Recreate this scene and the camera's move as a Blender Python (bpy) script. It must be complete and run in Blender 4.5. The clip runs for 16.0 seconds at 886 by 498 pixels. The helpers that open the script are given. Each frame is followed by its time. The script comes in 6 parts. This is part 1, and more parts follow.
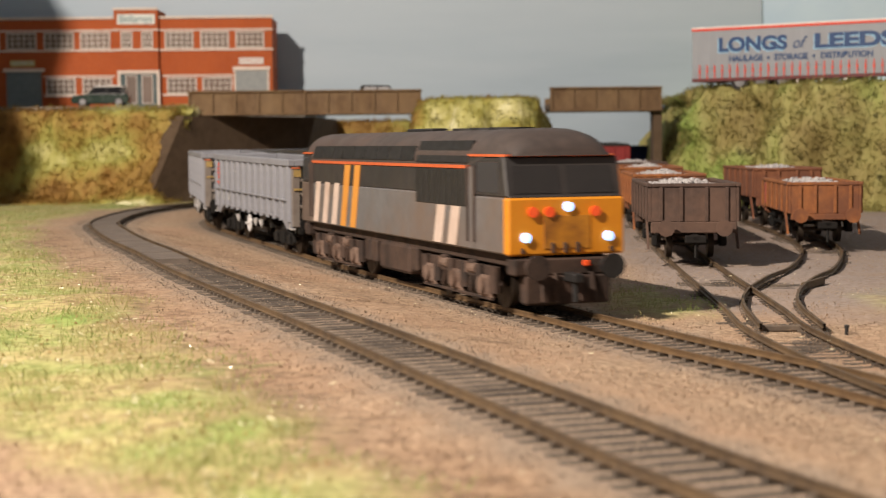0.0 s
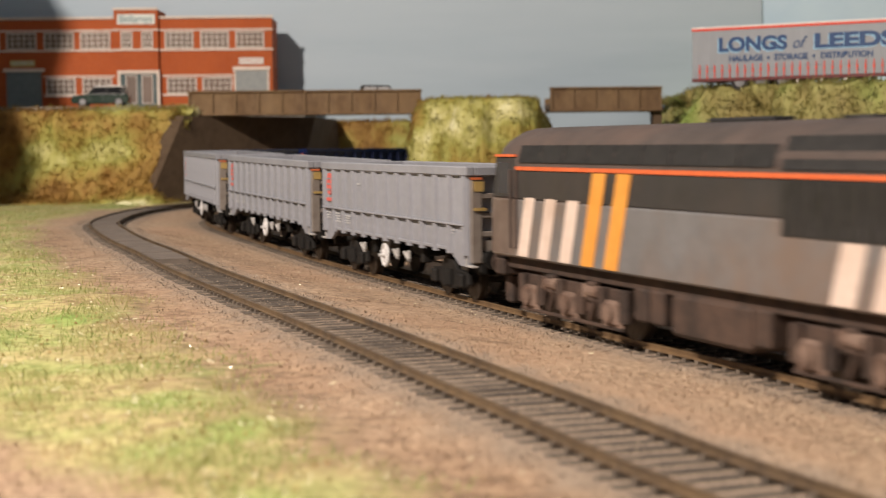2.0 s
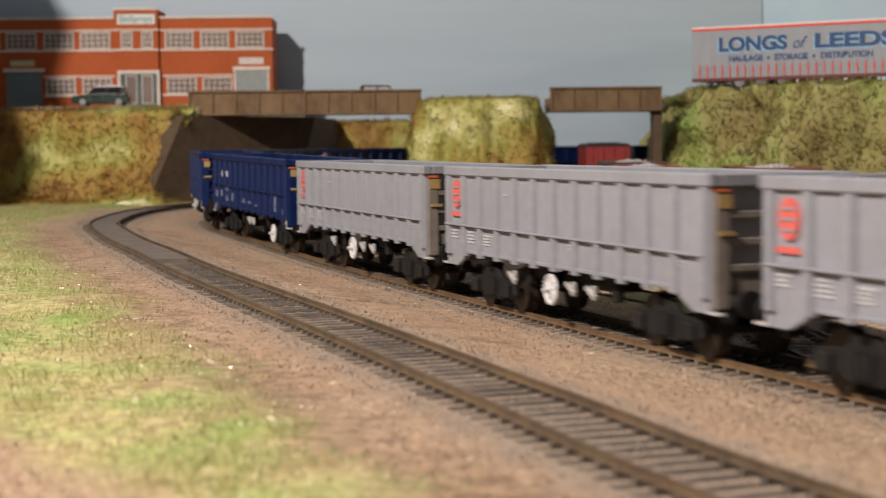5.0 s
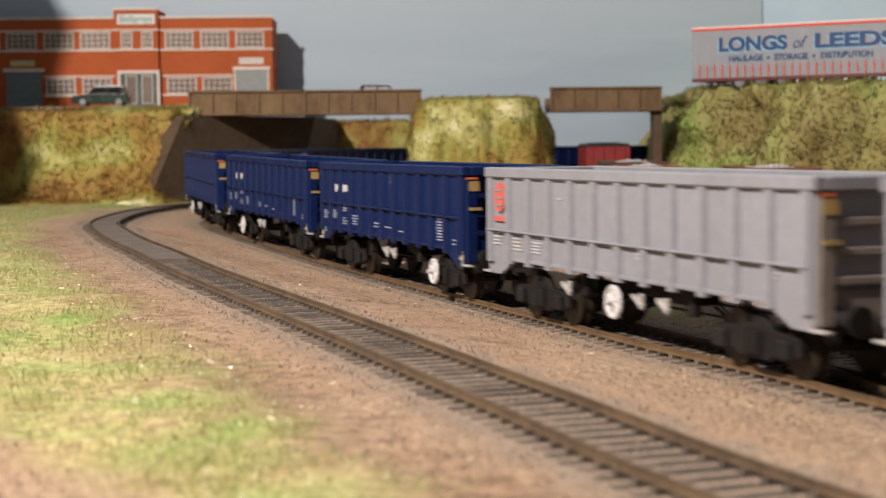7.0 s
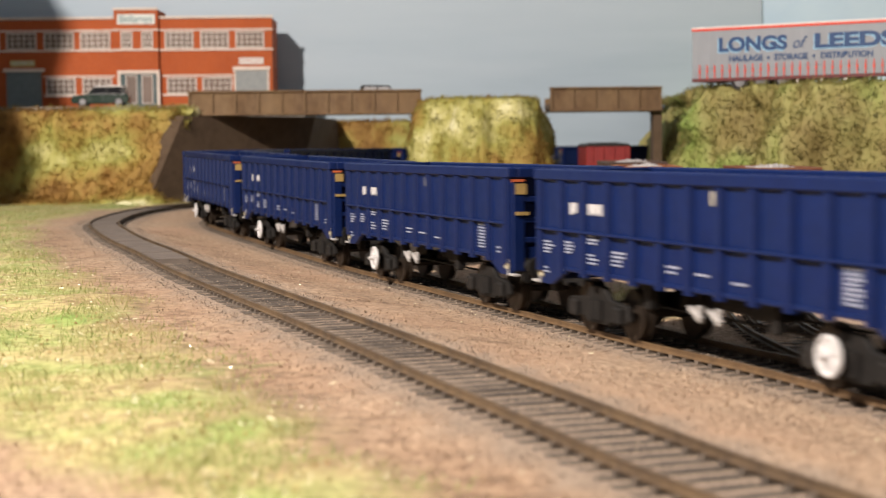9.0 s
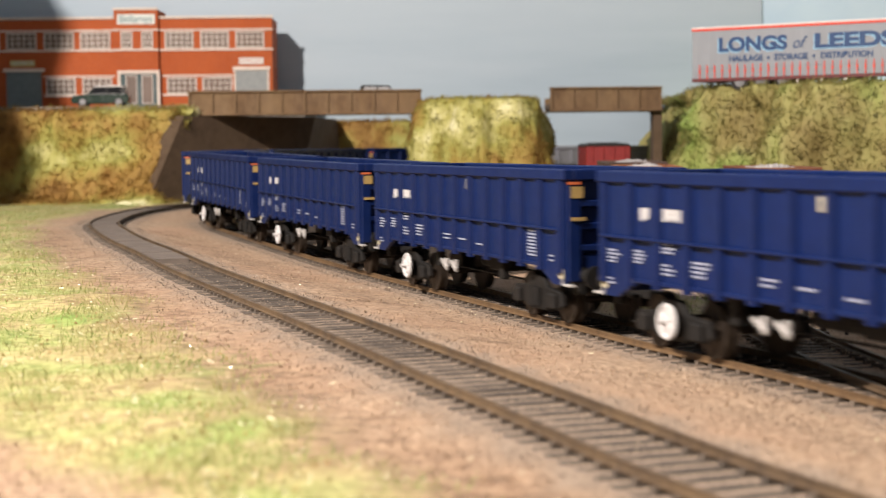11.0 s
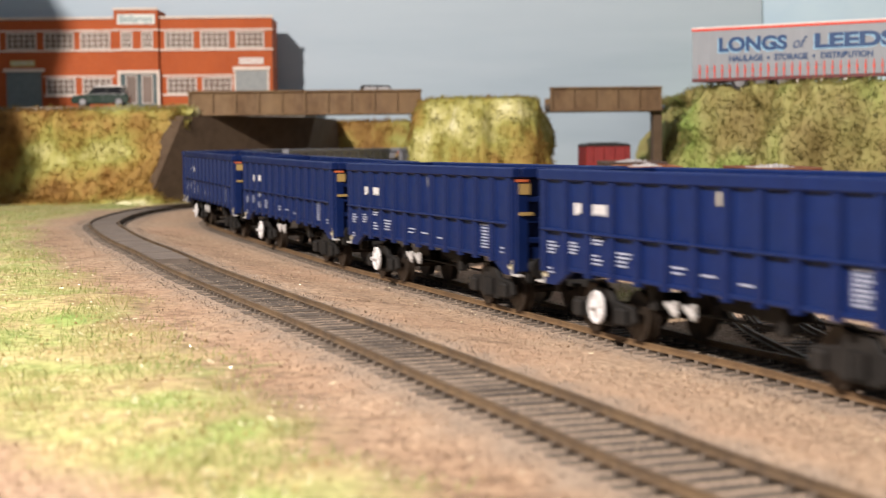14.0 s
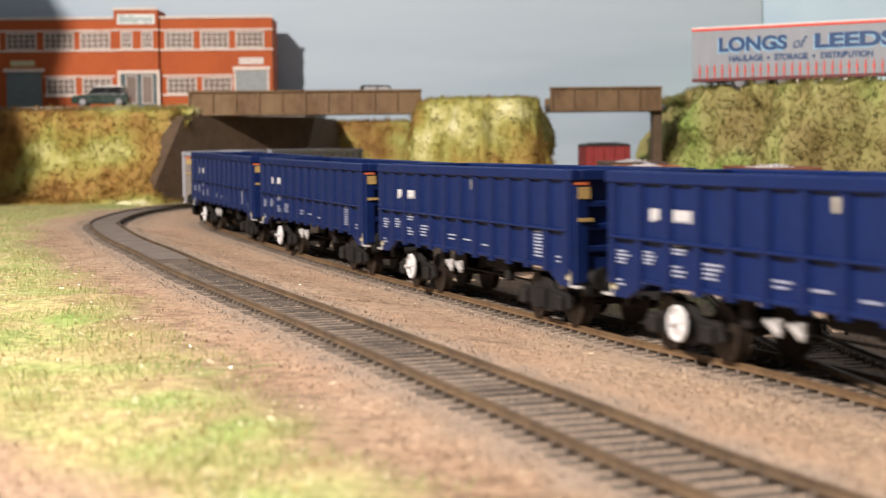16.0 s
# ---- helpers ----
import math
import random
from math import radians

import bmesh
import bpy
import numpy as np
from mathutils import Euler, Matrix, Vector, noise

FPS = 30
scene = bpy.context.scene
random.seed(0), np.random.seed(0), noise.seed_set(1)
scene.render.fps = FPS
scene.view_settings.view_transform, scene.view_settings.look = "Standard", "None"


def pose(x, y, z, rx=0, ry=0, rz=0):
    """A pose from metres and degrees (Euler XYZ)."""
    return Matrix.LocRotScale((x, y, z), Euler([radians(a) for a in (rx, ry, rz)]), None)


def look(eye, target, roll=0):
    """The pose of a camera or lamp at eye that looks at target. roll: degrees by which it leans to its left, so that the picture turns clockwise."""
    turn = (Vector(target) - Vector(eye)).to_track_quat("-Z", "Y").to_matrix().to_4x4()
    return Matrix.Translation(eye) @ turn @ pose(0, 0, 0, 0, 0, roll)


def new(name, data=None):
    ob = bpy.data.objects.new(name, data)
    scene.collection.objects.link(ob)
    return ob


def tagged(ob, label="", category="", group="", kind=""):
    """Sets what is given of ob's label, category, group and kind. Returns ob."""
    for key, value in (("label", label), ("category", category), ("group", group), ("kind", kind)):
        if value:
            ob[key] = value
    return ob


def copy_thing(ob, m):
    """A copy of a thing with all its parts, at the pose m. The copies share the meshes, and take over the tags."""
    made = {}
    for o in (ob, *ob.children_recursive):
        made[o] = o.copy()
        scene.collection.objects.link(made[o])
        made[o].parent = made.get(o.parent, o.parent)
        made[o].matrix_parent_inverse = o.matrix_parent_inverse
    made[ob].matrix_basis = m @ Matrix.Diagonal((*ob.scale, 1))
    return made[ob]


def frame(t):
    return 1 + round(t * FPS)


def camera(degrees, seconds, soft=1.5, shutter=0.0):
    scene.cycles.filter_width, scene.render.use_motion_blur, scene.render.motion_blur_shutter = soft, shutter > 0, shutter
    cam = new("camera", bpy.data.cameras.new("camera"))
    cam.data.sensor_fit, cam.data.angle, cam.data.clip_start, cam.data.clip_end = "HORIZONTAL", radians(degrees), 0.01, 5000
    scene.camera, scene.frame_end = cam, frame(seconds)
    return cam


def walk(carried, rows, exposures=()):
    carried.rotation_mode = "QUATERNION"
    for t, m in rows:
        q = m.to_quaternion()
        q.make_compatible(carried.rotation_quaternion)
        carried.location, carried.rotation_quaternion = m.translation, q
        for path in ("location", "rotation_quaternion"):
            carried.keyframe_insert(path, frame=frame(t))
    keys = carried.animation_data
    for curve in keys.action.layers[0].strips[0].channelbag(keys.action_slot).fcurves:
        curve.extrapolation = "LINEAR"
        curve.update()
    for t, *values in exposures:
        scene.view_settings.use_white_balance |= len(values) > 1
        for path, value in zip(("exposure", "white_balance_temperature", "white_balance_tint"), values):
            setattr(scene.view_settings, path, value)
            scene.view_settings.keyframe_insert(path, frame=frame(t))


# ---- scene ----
# ---------- camera ----------
cam = camera(30.51, 16.0, soft=1.2, shutter=0.9)
EYE = Vector((0, 0, 0.0481))
AIM = EYE + Vector((0, math.cos(0.0644), -math.sin(0.0644)))
walk(cam, [(0, look(EYE, AIM, -0.52)), (16.0, look(EYE, AIM, -0.52))],
     exposures=[(0, -0.1, 6400, 10), (1.5, -0.12, 6350, 10), (3.5, -0.32, 6000, 10), (7.0, -0.15, 6000, 10), (9.0, 0.12, 6050, 10), (12.5, 0.25, 5950, 10), (16.0, 0.25, 5900, 10)])
cam.data.dof.use_dof = True
cam.data.dof.focus_distance = 0.52
cam.data.dof.aperture_fstop = 36.0

# ---------- light ----------
world = bpy.data.worlds.new("room_light")
scene.world = world
world.use_nodes = True
world.node_tree.nodes["Background"].inputs[0].default_value = (1.0, 0.94, 0.90, 1)
world.node_tree.nodes["Background"].inputs[1].default_value = 0.215
key = new("exhibition_lamp", bpy.data.lights.new("exhibition_lamp", "POINT"))
key.data.energy = 141.0
key.data.shadow_soft_size = 0.018
key.data.color = (1.0, 0.845, 0.70)
key.location = (-0.68, -0.13, 0.77)

# ---------- helpers, all in millimetres ----------
MM = 0.001


def box(bm, x0, x1, y0, y1, z0, z1, r=0.0):
    vs = [bm.verts.new((x, y, z)) for z in (z0, z1) for x, y in ((x0, y0), (x1, y0), (x1, y1), (x0, y1))]
    fs = [bm.faces.new([vs[i] for i in q]) for q in ((3, 2, 1, 0), (4, 5, 6, 7), (0, 1, 5, 4), (1, 2, 6, 5), (2, 3, 7, 6), (3, 0, 4, 7))]
    if r:
        bmesh.ops.bevel(bm, geom=list({e for f in fs for e in f.edges}), offset=r, segments=1, affect="EDGES")
    return bm


def prism(bm, pts, a0, a1, axis="y", r=0.0):
    """A polygon drawn in the two other axes, carried from a0 to a1 along the axis."""
    def at(p, a):
        return {"x": (a, p[0], p[1]), "y": (p[0], a, p[1]), "z": (p[0], p[1], a)}[axis]
    lo, hi = [bm.verts.new(at(p, a0)) for p in pts], [bm.verts.new(at(p, a1)) for p in pts]
    n = len(pts)
    fs = [bm.faces.new(lo), bm.faces.new(hi[::-1])]
    fs += [bm.faces.new((lo[(i + 1) % n], lo[i], hi[i], hi[(i + 1) % n])) for i in range(n)]
    bmesh.ops.recalc_face_normals(bm, faces=fs)
    if r:
        bmesh.ops.bevel(bm, geom=list({e for f in fs for e in f.edges}), offset=r, segments=1, affect="EDGES")
    return bm


def rod(bm, p, q, r, n=12, r2=None):
    p, q = Vector(p), Vector(q)
    m = Matrix.Translation((p + q) / 2) @ (q - p).to_track_quat("Z", "Y").to_matrix().to_4x4()
    bmesh.ops.create_cone(bm, cap_ends=True, segments=n, radius1=r, radius2=r if r2 is None else r2, depth=(q - p).length, matrix=m)
    return bm


def ball(bm, c, r, sub=1, sx=1, sy=1, sz=1):
    m = Matrix.Translation(c) @ Matrix.Diagonal((sx, sy, sz, 1))
    bmesh.ops.create_icosphere(bm, subdivisions=sub, radius=r, matrix=m)
    return bm


def mesh_of(name, bm, material, smooth=False):
    bm.transform(Matrix.Scale(MM, 4))
    me = bpy.data.meshes.new(name)
    bm.to_mesh(me)
    bm.free()
    me.materials.append(material)
    if smooth:
        me.polygons.foreach_set("use_smooth", [True] * len(me.polygons))
    return me


def part(name, bm, material, parent=None, label="", smooth=False):
    ob = new(name, mesh_of(name, bm, material, smooth))
    ob.parent = parent
    if label:
        ob["label"] = label
    return ob


def piece(name, me, parent, m):
    ob = new(name, me)
    ob.parent = parent
    ob.matrix_basis = m
    return ob


def empty(name, label, category, group="", kind="", m=None):
    ob = tagged(new(name), label, category, group, kind)
    ob.empty_display_size = 0.02
    if m is not None:
        ob.matrix_basis = m
    return ob


def sheet(name, verts, faces, material, smooth=True):
    me = bpy.data.meshes.new(name)
    me.from_pydata([tuple(v) for v in (np.asarray(verts) * MM)], [], faces)
    me.materials.append(material)
    if smooth:
        me.polygons.foreach_set("use_smooth", [True] * len(me.polygons))
    return new(name, me)


def place(x, y, z, rz=0.0, rx=0.0, ry=0.0):
    return pose(x * MM, y * MM, z * MM, rx, ry, rz)


def letters(name, text, size, material, parent, m, depth=0.05, wide=1.0, bold=0.0, fit=0.0):
    cu = bpy.data.curves.new(name, "FONT")
    cu.body, cu.size, cu.align_x, cu.align_y = text, size * MM, "CENTER", "CENTER"
    cu.extrude, cu.offset = depth * MM, bold * MM
    tmp = new(name, cu)
    me = bpy.data.meshes.new_from_object(tmp.evaluated_get(bpy.context.evaluated_depsgraph_get()))
    bpy.data.objects.remove(tmp)
    me.materials.clear()
    me.materials.append(material)
    if fit:
        xs = [v.co.x for v in me.vertices]
        wide = fit * MM / (max(xs) - min(xs))
    for v in me.vertices:
        v.co.x *= wide
    ob = new(name, me)
    ob.parent = parent
    ob.matrix_basis = m
    return ob


# ---------- materials ----------
def mat(name, c1, c2, scale=400.0, rough=0.6, bump=0.15, c3=None, scale3=30.0, amount=0.5, metal=0.0, vary=0.0, stretch=None, lo=0.35, hi=0.65, grain=None):
    m = bpy.data.materials.new(name)
    m.use_nodes = True
    nt = m.node_tree
    nd, ln = nt.nodes, nt.links.new
    bs = nd["Principled BSDF"]
    co = nd.new("ShaderNodeTexCoord")
    src = co.outputs["Object"]
    if stretch:
        mp = nd.new("ShaderNodeMapping")
        mp.inputs["Scale"].default_value = stretch
        ln(src, mp.inputs[0])
        src = mp.outputs[0]

    def nz(s, d=4.0):
        n = nd.new("ShaderNodeTexNoise")
        n.inputs["Scale"].default_value, n.inputs["Detail"].default_value, n.inputs["Roughness"].default_value = s, d, 0.65
        ln(src, n.inputs["Vector"])
        return n.outputs[0]

    def mixc(fac, a, b):
        x = nd.new("ShaderNodeMix")
        x.data_type = "RGBA"
        if isinstance(fac, float):
            x.inputs[0].default_value = fac
        else:
            ln(fac, x.inputs[0])
        for i, v in ((6, a), (7, b)):
            if isinstance(v, tuple):
                x.inputs[i].default_value = (*v, 1)
            else:
                ln(v, x.inputs[i])
        return x.outputs[2]

    def span(v, a, b, top=1.0):
        r = nd.new("ShaderNodeMapRange")
        ln(v, r.inputs[0])
        r.inputs[1].default_value, r.inputs[2].default_value, r.inputs[4].default_value = a, b, top
        return r.outputs[0]

    fine = nz(scale)
    col = mixc(span(fine, lo, hi), c1, c2)
    if c3:
        col = mixc(span(nz(scale3, 5.0), 0.42, 0.62, amount), col, c3)
    if vary:
        oi = nd.new("ShaderNodeObjectInfo")
        hs = nd.new("ShaderNodeHueSaturation")
        ln(span(oi.outputs["Random"], 0, 1, 2 * vary), hs.inputs["Value"])
        ad = nd.new("ShaderNodeMath")
        ad.operation = "ADD"
        ad.inputs[1].default_value = 1 - vary
        ln(hs.inputs["Value"].links[0].from_socket, ad.inputs[0])
        ln(ad.outputs[0], hs.inputs["Value"])
        ln(col, hs.inputs["Color"])
        col = hs.outputs[0]
    ln(col, bs.inputs["Base Color"])
    bs.inputs["Metallic"].default_value = metal
    ln(span(nz(scale * 0.37), 0.3, 0.7, 0.18), bs.inputs["Roughness"])
    ra = nd.new("ShaderNodeMath")
    ra.operation = "ADD"
    ra.inputs[1].default_value = max(0.02, rough - 0.09)
    ln(bs.inputs["Roughness"].links[0].from_socket, ra.inputs[0])
    ln(ra.outputs[0], bs.inputs["Roughness"])
    if bump:
        bp = nd.new("ShaderNodeBump")
        bp.inputs["Strength"].default_value = bump
        bp.inputs["Distance"].default_value = 0.0006
        ln(nz(grain or scale, 6.0), bp.inputs["Height"])
        ln(bp.outputs[0], bs.inputs["Normal"])
    return m


def glow(name, colour, power):
    m = bpy.data.materials.new(name)
    m.use_nodes = True
    bs = m.node_tree.nodes["Principled BSDF"]
    bs.inputs["Base Color"].default_value = (*colour, 1)
    bs.inputs["Emission Color"].default_value = (*colour, 1)
    bs.inputs["Emission Strength"].default_value = power
    return m


def glass(name, colour, rough=0.06):
    m = bpy.data.materials.new(name)
    m.use_nodes = True
    bs = m.node_tree.nodes["Principled BSDF"]
    bs.inputs["Base Color"].default_value = (*colour, 1)
    bs.inputs["Roughness"].default_value = rough
    bs.inputs["Specular IOR Level"].default_value = 0.35
    return m


M_GREY = mat("grey_wagon_paint", (0.200, 0.205, 0.232), (0.232, 0.238, 0.268), 300, 0.55, 0.04, (0.175, 0.175, 0.19), 40, 0.5)
M_GREYEND = mat("dusty_grey_paint", (0.15, 0.125, 0.108), (0.19, 0.165, 0.145), 300, 0.65, 0.05, (0.12, 0.095, 0.078), 50, 0.6)
M_BLUE = mat("navy_wagon_paint", (0.0010, 0.0076, 0.054), (0.0015, 0.0100, 0.067), 260, 0.5, 0.03, (0.003, 0.011, 0.054), 30, 0.5)
M_BLUE.node_tree.nodes["Principled BSDF"].inputs["Specular IOR Level"].default_value = 0.28
M_BLUEIN = mat("navy_wagon_lining", (0.006, 0.010, 0.036), (0.012, 0.016, 0.045), 200, 0.7, 0.06, (0.03, 0.03, 0.04), 40, 0.4)
# grey lining: darker and browner than the outer grey
M_GREYIN = mat("grey_wagon_lining", (0.07, 0.063, 0.058), (0.12, 0.11, 0.10), 200, 0.8, 0.08, (0.06, 0.05, 0.045), 40, 0.6)
M_BOGIE = mat("black_bogie_plastic", (0.004, 0.0036, 0.0036), (0.008, 0.0075, 0.007), 500, 0.7, 0.1, (0.016, 0.013, 0.011), 60, 0.5)
M_BOGIE.node_tree.nodes["Principled BSDF"].inputs["Specular IOR Level"].default_value = 0.25
M_WHEEL = mat("wheel_steel", (0.03, 0.022, 0.017), (0.055, 0.042, 0.031), 500, 0.5, 0.05, metal=0.6)
M_WHITE = mat("white_paint", (0.48, 0.47, 0.47), (0.56, 0.55, 0.55), 500, 0.5, 0.02)
M_RED = mat("red_marking", (0.46, 0.085, 0.075), (0.52, 0.105, 0.09), 500, 0.5, 0.02)
M_YEL = mat("yellow_marking", (0.27, 0.185, 0.06), (0.34, 0.235, 0.085), 500, 0.5, 0.02)
M_ORANGE = mat("orange_marking", (0.42, 0.095, 0.03), (0.48, 0.12, 0.04), 500, 0.5, 0.02)
M_STEP = mat("bare_step", (0.28, 0.27, 0.26), (0.38, 0.365, 0.355), 500, 0.5, 0.02)
M_MARK = mat("pale_lettering", (0.21, 0.23, 0.31), (0.30, 0.32, 0.40), 900, 0.5, 0.0)
M_PLATE = mat("beige_plate", (0.34, 0.31, 0.22), (0.42, 0.385, 0.28), 500, 0.5, 0.02)
M_MARKG = mat("light_grey_lettering", (0.36, 0.36, 0.37), (0.42, 0.42, 0.43), 900, 0.5, 0.0)
M_RAIL = mat("rusty_rail", (0.060, 0.040, 0.024), (0.105, 0.070, 0.040), 300, 0.6, 0.15, (0.150, 0.098, 0.050), 45, 0.6, metal=0.2)
M_RAILM = mat("rust_orange_rail", (0.078, 0.047, 0.024), (0.135, 0.083, 0.040), 300, 0.6, 0.15, (0.175, 0.110, 0.053), 45, 0.5, metal=0.2)
M_SLEEP = mat("weathered_sleeper", (0.040, 0.032, 0.026), (0.078, 0.062, 0.049), 300, 0.85, 0.3, (0.17, 0.13, 0.095), 90, 0.5, vary=0.3)
M_GIRDER = mat("rusty_girder", (0.105, 0.060, 0.028), (0.165, 0.100, 0.048), 200, 0.8, 0.2, (0.23, 0.15, 0.075), 45, 0.55, stretch=(1, 1, 0.5))
M_STONE = mat("brown_retaining_wall", (0.078, 0.050, 0.030), (0.108, 0.072, 0.044), 140, 0.9, 0.1, (0.135, 0.092, 0.056), 20, 0.5)
M_SKY = mat("painted_backdrop", (0.38, 0.47, 0.55), (0.43, 0.52, 0.60), 9, 0.75, 0.25, (0.48, 0.56, 0.63), 2.5, 0.6, stretch=(0.4, 1, 3), grain=160)
M_SKYB = mat("bluer_backdrop", (0.50, 0.66, 0.82), (0.56, 0.72, 0.86), 9, 0.75, 0.2, (0.64, 0.77, 0.86), 4, 0.6, grain=160)

# ---------- the lines of the tracks ----------
def curve(pts, m=40):
    p = np.array(pts, float)
    p = np.vstack([2 * p[0] - p[1], p, 2 * p[-1] - p[-2]])
    out = []
    t = np.linspace(0, 1, m, endpoint=False)[:, None]
    for i in range(1, len(p) - 2):
        a, b, c, d = p[i - 1:i + 3]
        out.append(.5 * (2 * b + (c - a) * t + (2 * a - 5 * b + 4 * c - d) * t ** 2 + (3 * b - a - 3 * c + d) * t ** 3))
    return np.vstack(out + [p[-2][None]])


class Line:
    def __init__(self, pts, ky=1.0):
        self.p = curve([(x, y * ky) for x, y in pts])
        self.s = np.concatenate([[0], np.cumsum(np.linalg.norm(np.diff(self.p, axis=0), axis=1))])

    def at(self, s):
        return np.array([np.interp(s, self.s, self.p[:, 0]), np.interp(s, self.s, self.p[:, 1])])

    def dirn(self, s):
        d = self.at(s + 1.0) - self.at(s - 1.0)
        return d / np.linalg.norm(d)

    def near(self, xy):
        """Distance of many points from the line."""
        q = self.p[::4]
        return np.sqrt(((xy[:, None, :] - q[None]) ** 2).sum(2)).min(1)


KY = 1.15
ARC = [(285 + 424 * math.cos(radians(a)), 1035 + 480 * math.sin(radians(a))) for a in (105, 120)]
MAIN = Line([(1900, 1521), (900, 1521), (560, 1521), (400, 1518), (285, 1515), ARC[0], ARC[1], (-23.4, 1372.4), (-88.4, 1273.9), (-128.2, 1159.1), (-139.6, 1035.8), (-127.9, 945.4), (-100.6, 853.5), (-74.4, 775.4), (-43.4, 682.9), (-15.2, 601.8), (12.4, 521.2), (36.6, 451.4), (56.8, 392.2), (76.0, 344.1), (88.6, 304.6), (103.0, 271.0), (116.6, 236.8), (134.4, 179.6), (157.4, 102.3), (196.2, -13.1), (250, -165), (440, -620), (900, -1700)])
LOOP = Line([(500, 1353), (285, 1351), (150, 1335), (0, 1275), (-100, 1200), (-150, 1140), (-190, 1065), (-206, 1000), (-208, 930), (-203, 865), (-195.5, 815), (-180.5, 763), (-151, 673), (-120, 590), (-89.5, 505), (-57, 422), (-34.5, 366), (-17.5, 323), (-4, 288), (7, 259), (16, 236), (27, 206), (34, 188), (50, 152), (72, 100), (110, 15), (175, -130), (420, -700)], KY)


def ease(t):
    t = np.clip(t, 0, 1)
    return t * t * (3 - 2 * t)


def rail_z(y):
    """Rail level: the layout climbs a little towards its back."""
    return 5.0 * ease((np.asarray(y, float) - 575) / 460)


RAIL_H = 1.5
SLEEPER_H = 1.0


def ground_z(x, y):
    x, y = np.asarray(x, float).ravel(), np.asarray(y, float).ravel()
    xy = np.stack([x, y], 1)
    dm, dl = MAIN.near(xy), LOOP.near(xy)
    side = ease((dm / (dm + dl + 1e-6) - 0.2) / 0.6)
    beyond = (x + 110) * 0.945 + (y - 850) * 0.327 > 0
    side = np.where(beyond & (y < 1035), 0, side)
    base = np.maximum(5.0 * side, rail_z(y))
    base = base - 1.0 * ease((34 - dm) / 14) * ease((y - 575) / 460)
    return base - RAIL_H - SLEEPER_H * 0.7 - 0.3 * ease((19 - dm) / 5) - 0.36 * ease((16 - dl) / 3)

# ---------- ground ----------
def ground_material():
    m = mat("scenic_ground", (0.25, 0.170, 0.108), (0.49, 0.355, 0.240), 560, 0.95, 1.0, (0.41, 0.262, 0.168), 11, 0.75, grain=900, lo=0.42, hi=0.58)
    nt = m.node_tree
    nd, ln = nt.nodes, nt.links.new
    bs = nd["Principled BSDF"]
    earth = bs.inputs["Base Color"].links[0].from_socket

    def nz(s, d=5.0):
        n = nd.new("ShaderNodeTexNoise")
        n.inputs["Scale"].default_value, n.inputs["Detail"].default_value = s, d
        ln(nd["Texture Coordinate"].outputs["Object"], n.inputs["Vector"])
        return n.outputs[0]

    def ramp(v, stops):
        r = nd.new("ShaderNodeValToRGB")
        r.color_ramp.elements[0].position, r.color_ramp.elements[0].color = stops[0][0], (*stops[0][1], 1)
        r.color_ramp.elements[1].position, r.color_ramp.elements[1].color = stops[-1][0], (*stops[-1][1], 1)
        for p, c in stops[1:-1]:
            r.color_ramp.elements.new(p).color = (*c, 1)
        ln(v, r.inputs[0])
        return r.outputs[0]

    def mixc(f, a, b):
        x = nd.new("ShaderNodeMix")
        x.data_type = "RGBA"
        for i, v in ((0, f), (6, a), (7, b)):
            ln(v, x.inputs[i])
        return x.outputs[2]

    turf = ramp(nz(34, 7.0), [(0.34, (0.31, 0.20, 0.10)), (0.44, (0.43, 0.345, 0.155)), (0.54, (0.36, 0.365, 0.125)), (0.66, (0.23, 0.36, 0.075))])
    speck = ramp(nz(330, 8.0), [(0.36, (0.16, 0.125, 0.05)), (0.60, (0.66, 0.60, 0.28))])
    x = nd.new("ShaderNodeMix")
    x.data_type = "RGBA"
    x.inputs[0].default_value = 0.42
    ln(turf, x.inputs[6])
    ln(speck, x.inputs[7])
    at = nd.new("ShaderNodeAttribute")
    at.attribute_name = "turf"
    ballast = ramp(nz(1300), [(0.32, (0.13, 0.098, 0.072)), (0.5, (0.26, 0.20, 0.148)), (0.7, (0.40, 0.31, 0.235))])
    ab = nd.new("ShaderNodeAttribute")
    ab.attribute_name = "ballast"
    ap = nd.new("ShaderNodeAttribute")
    ap.attribute_name = "yard"
    yard = ramp(nz(420), [(0.3, (0.25, 0.195, 0.165)), (0.7, (0.36, 0.30, 0.265))])
    c = mixc(ap.outputs["Fac"], earth, yard)
    c = mixc(ab.outputs["Fac"], c, ballast)
    c = mixc(at.outputs["Fac"], c, x.outputs[2])
    al = nd.new("ShaderNodeAttribute")
    al.attribute_name = "lush"
    green = ramp(nz(160), [(0.35, (0.16, 0.33, 0.045)), (0.65, (0.27, 0.48, 0.085))])
    c = mixc(al.outputs["Fac"], c, green)
    ac = nd.new("ShaderNodeAttribute")
    ac.attribute_name = "crumb"
    crumb = ramp(nz(260, 7.0), [(0.36, (0.11, 0.066, 0.038)), (0.5, (0.25, 0.155, 0.092)), (0.66, (0.44, 0.30, 0.19))])
    c = mixc(ac.outputs["Fac"], c, crumb)
    ln(c, bs.inputs["Base Color"])
    return m


def fbm(x, y, s, seed=0.0):
    return np.array([noise.fractal(Vector((a / s, b / s, seed)), 1.0, 2.0, 4) for a, b in zip(x.ravel(), y.ravel())])


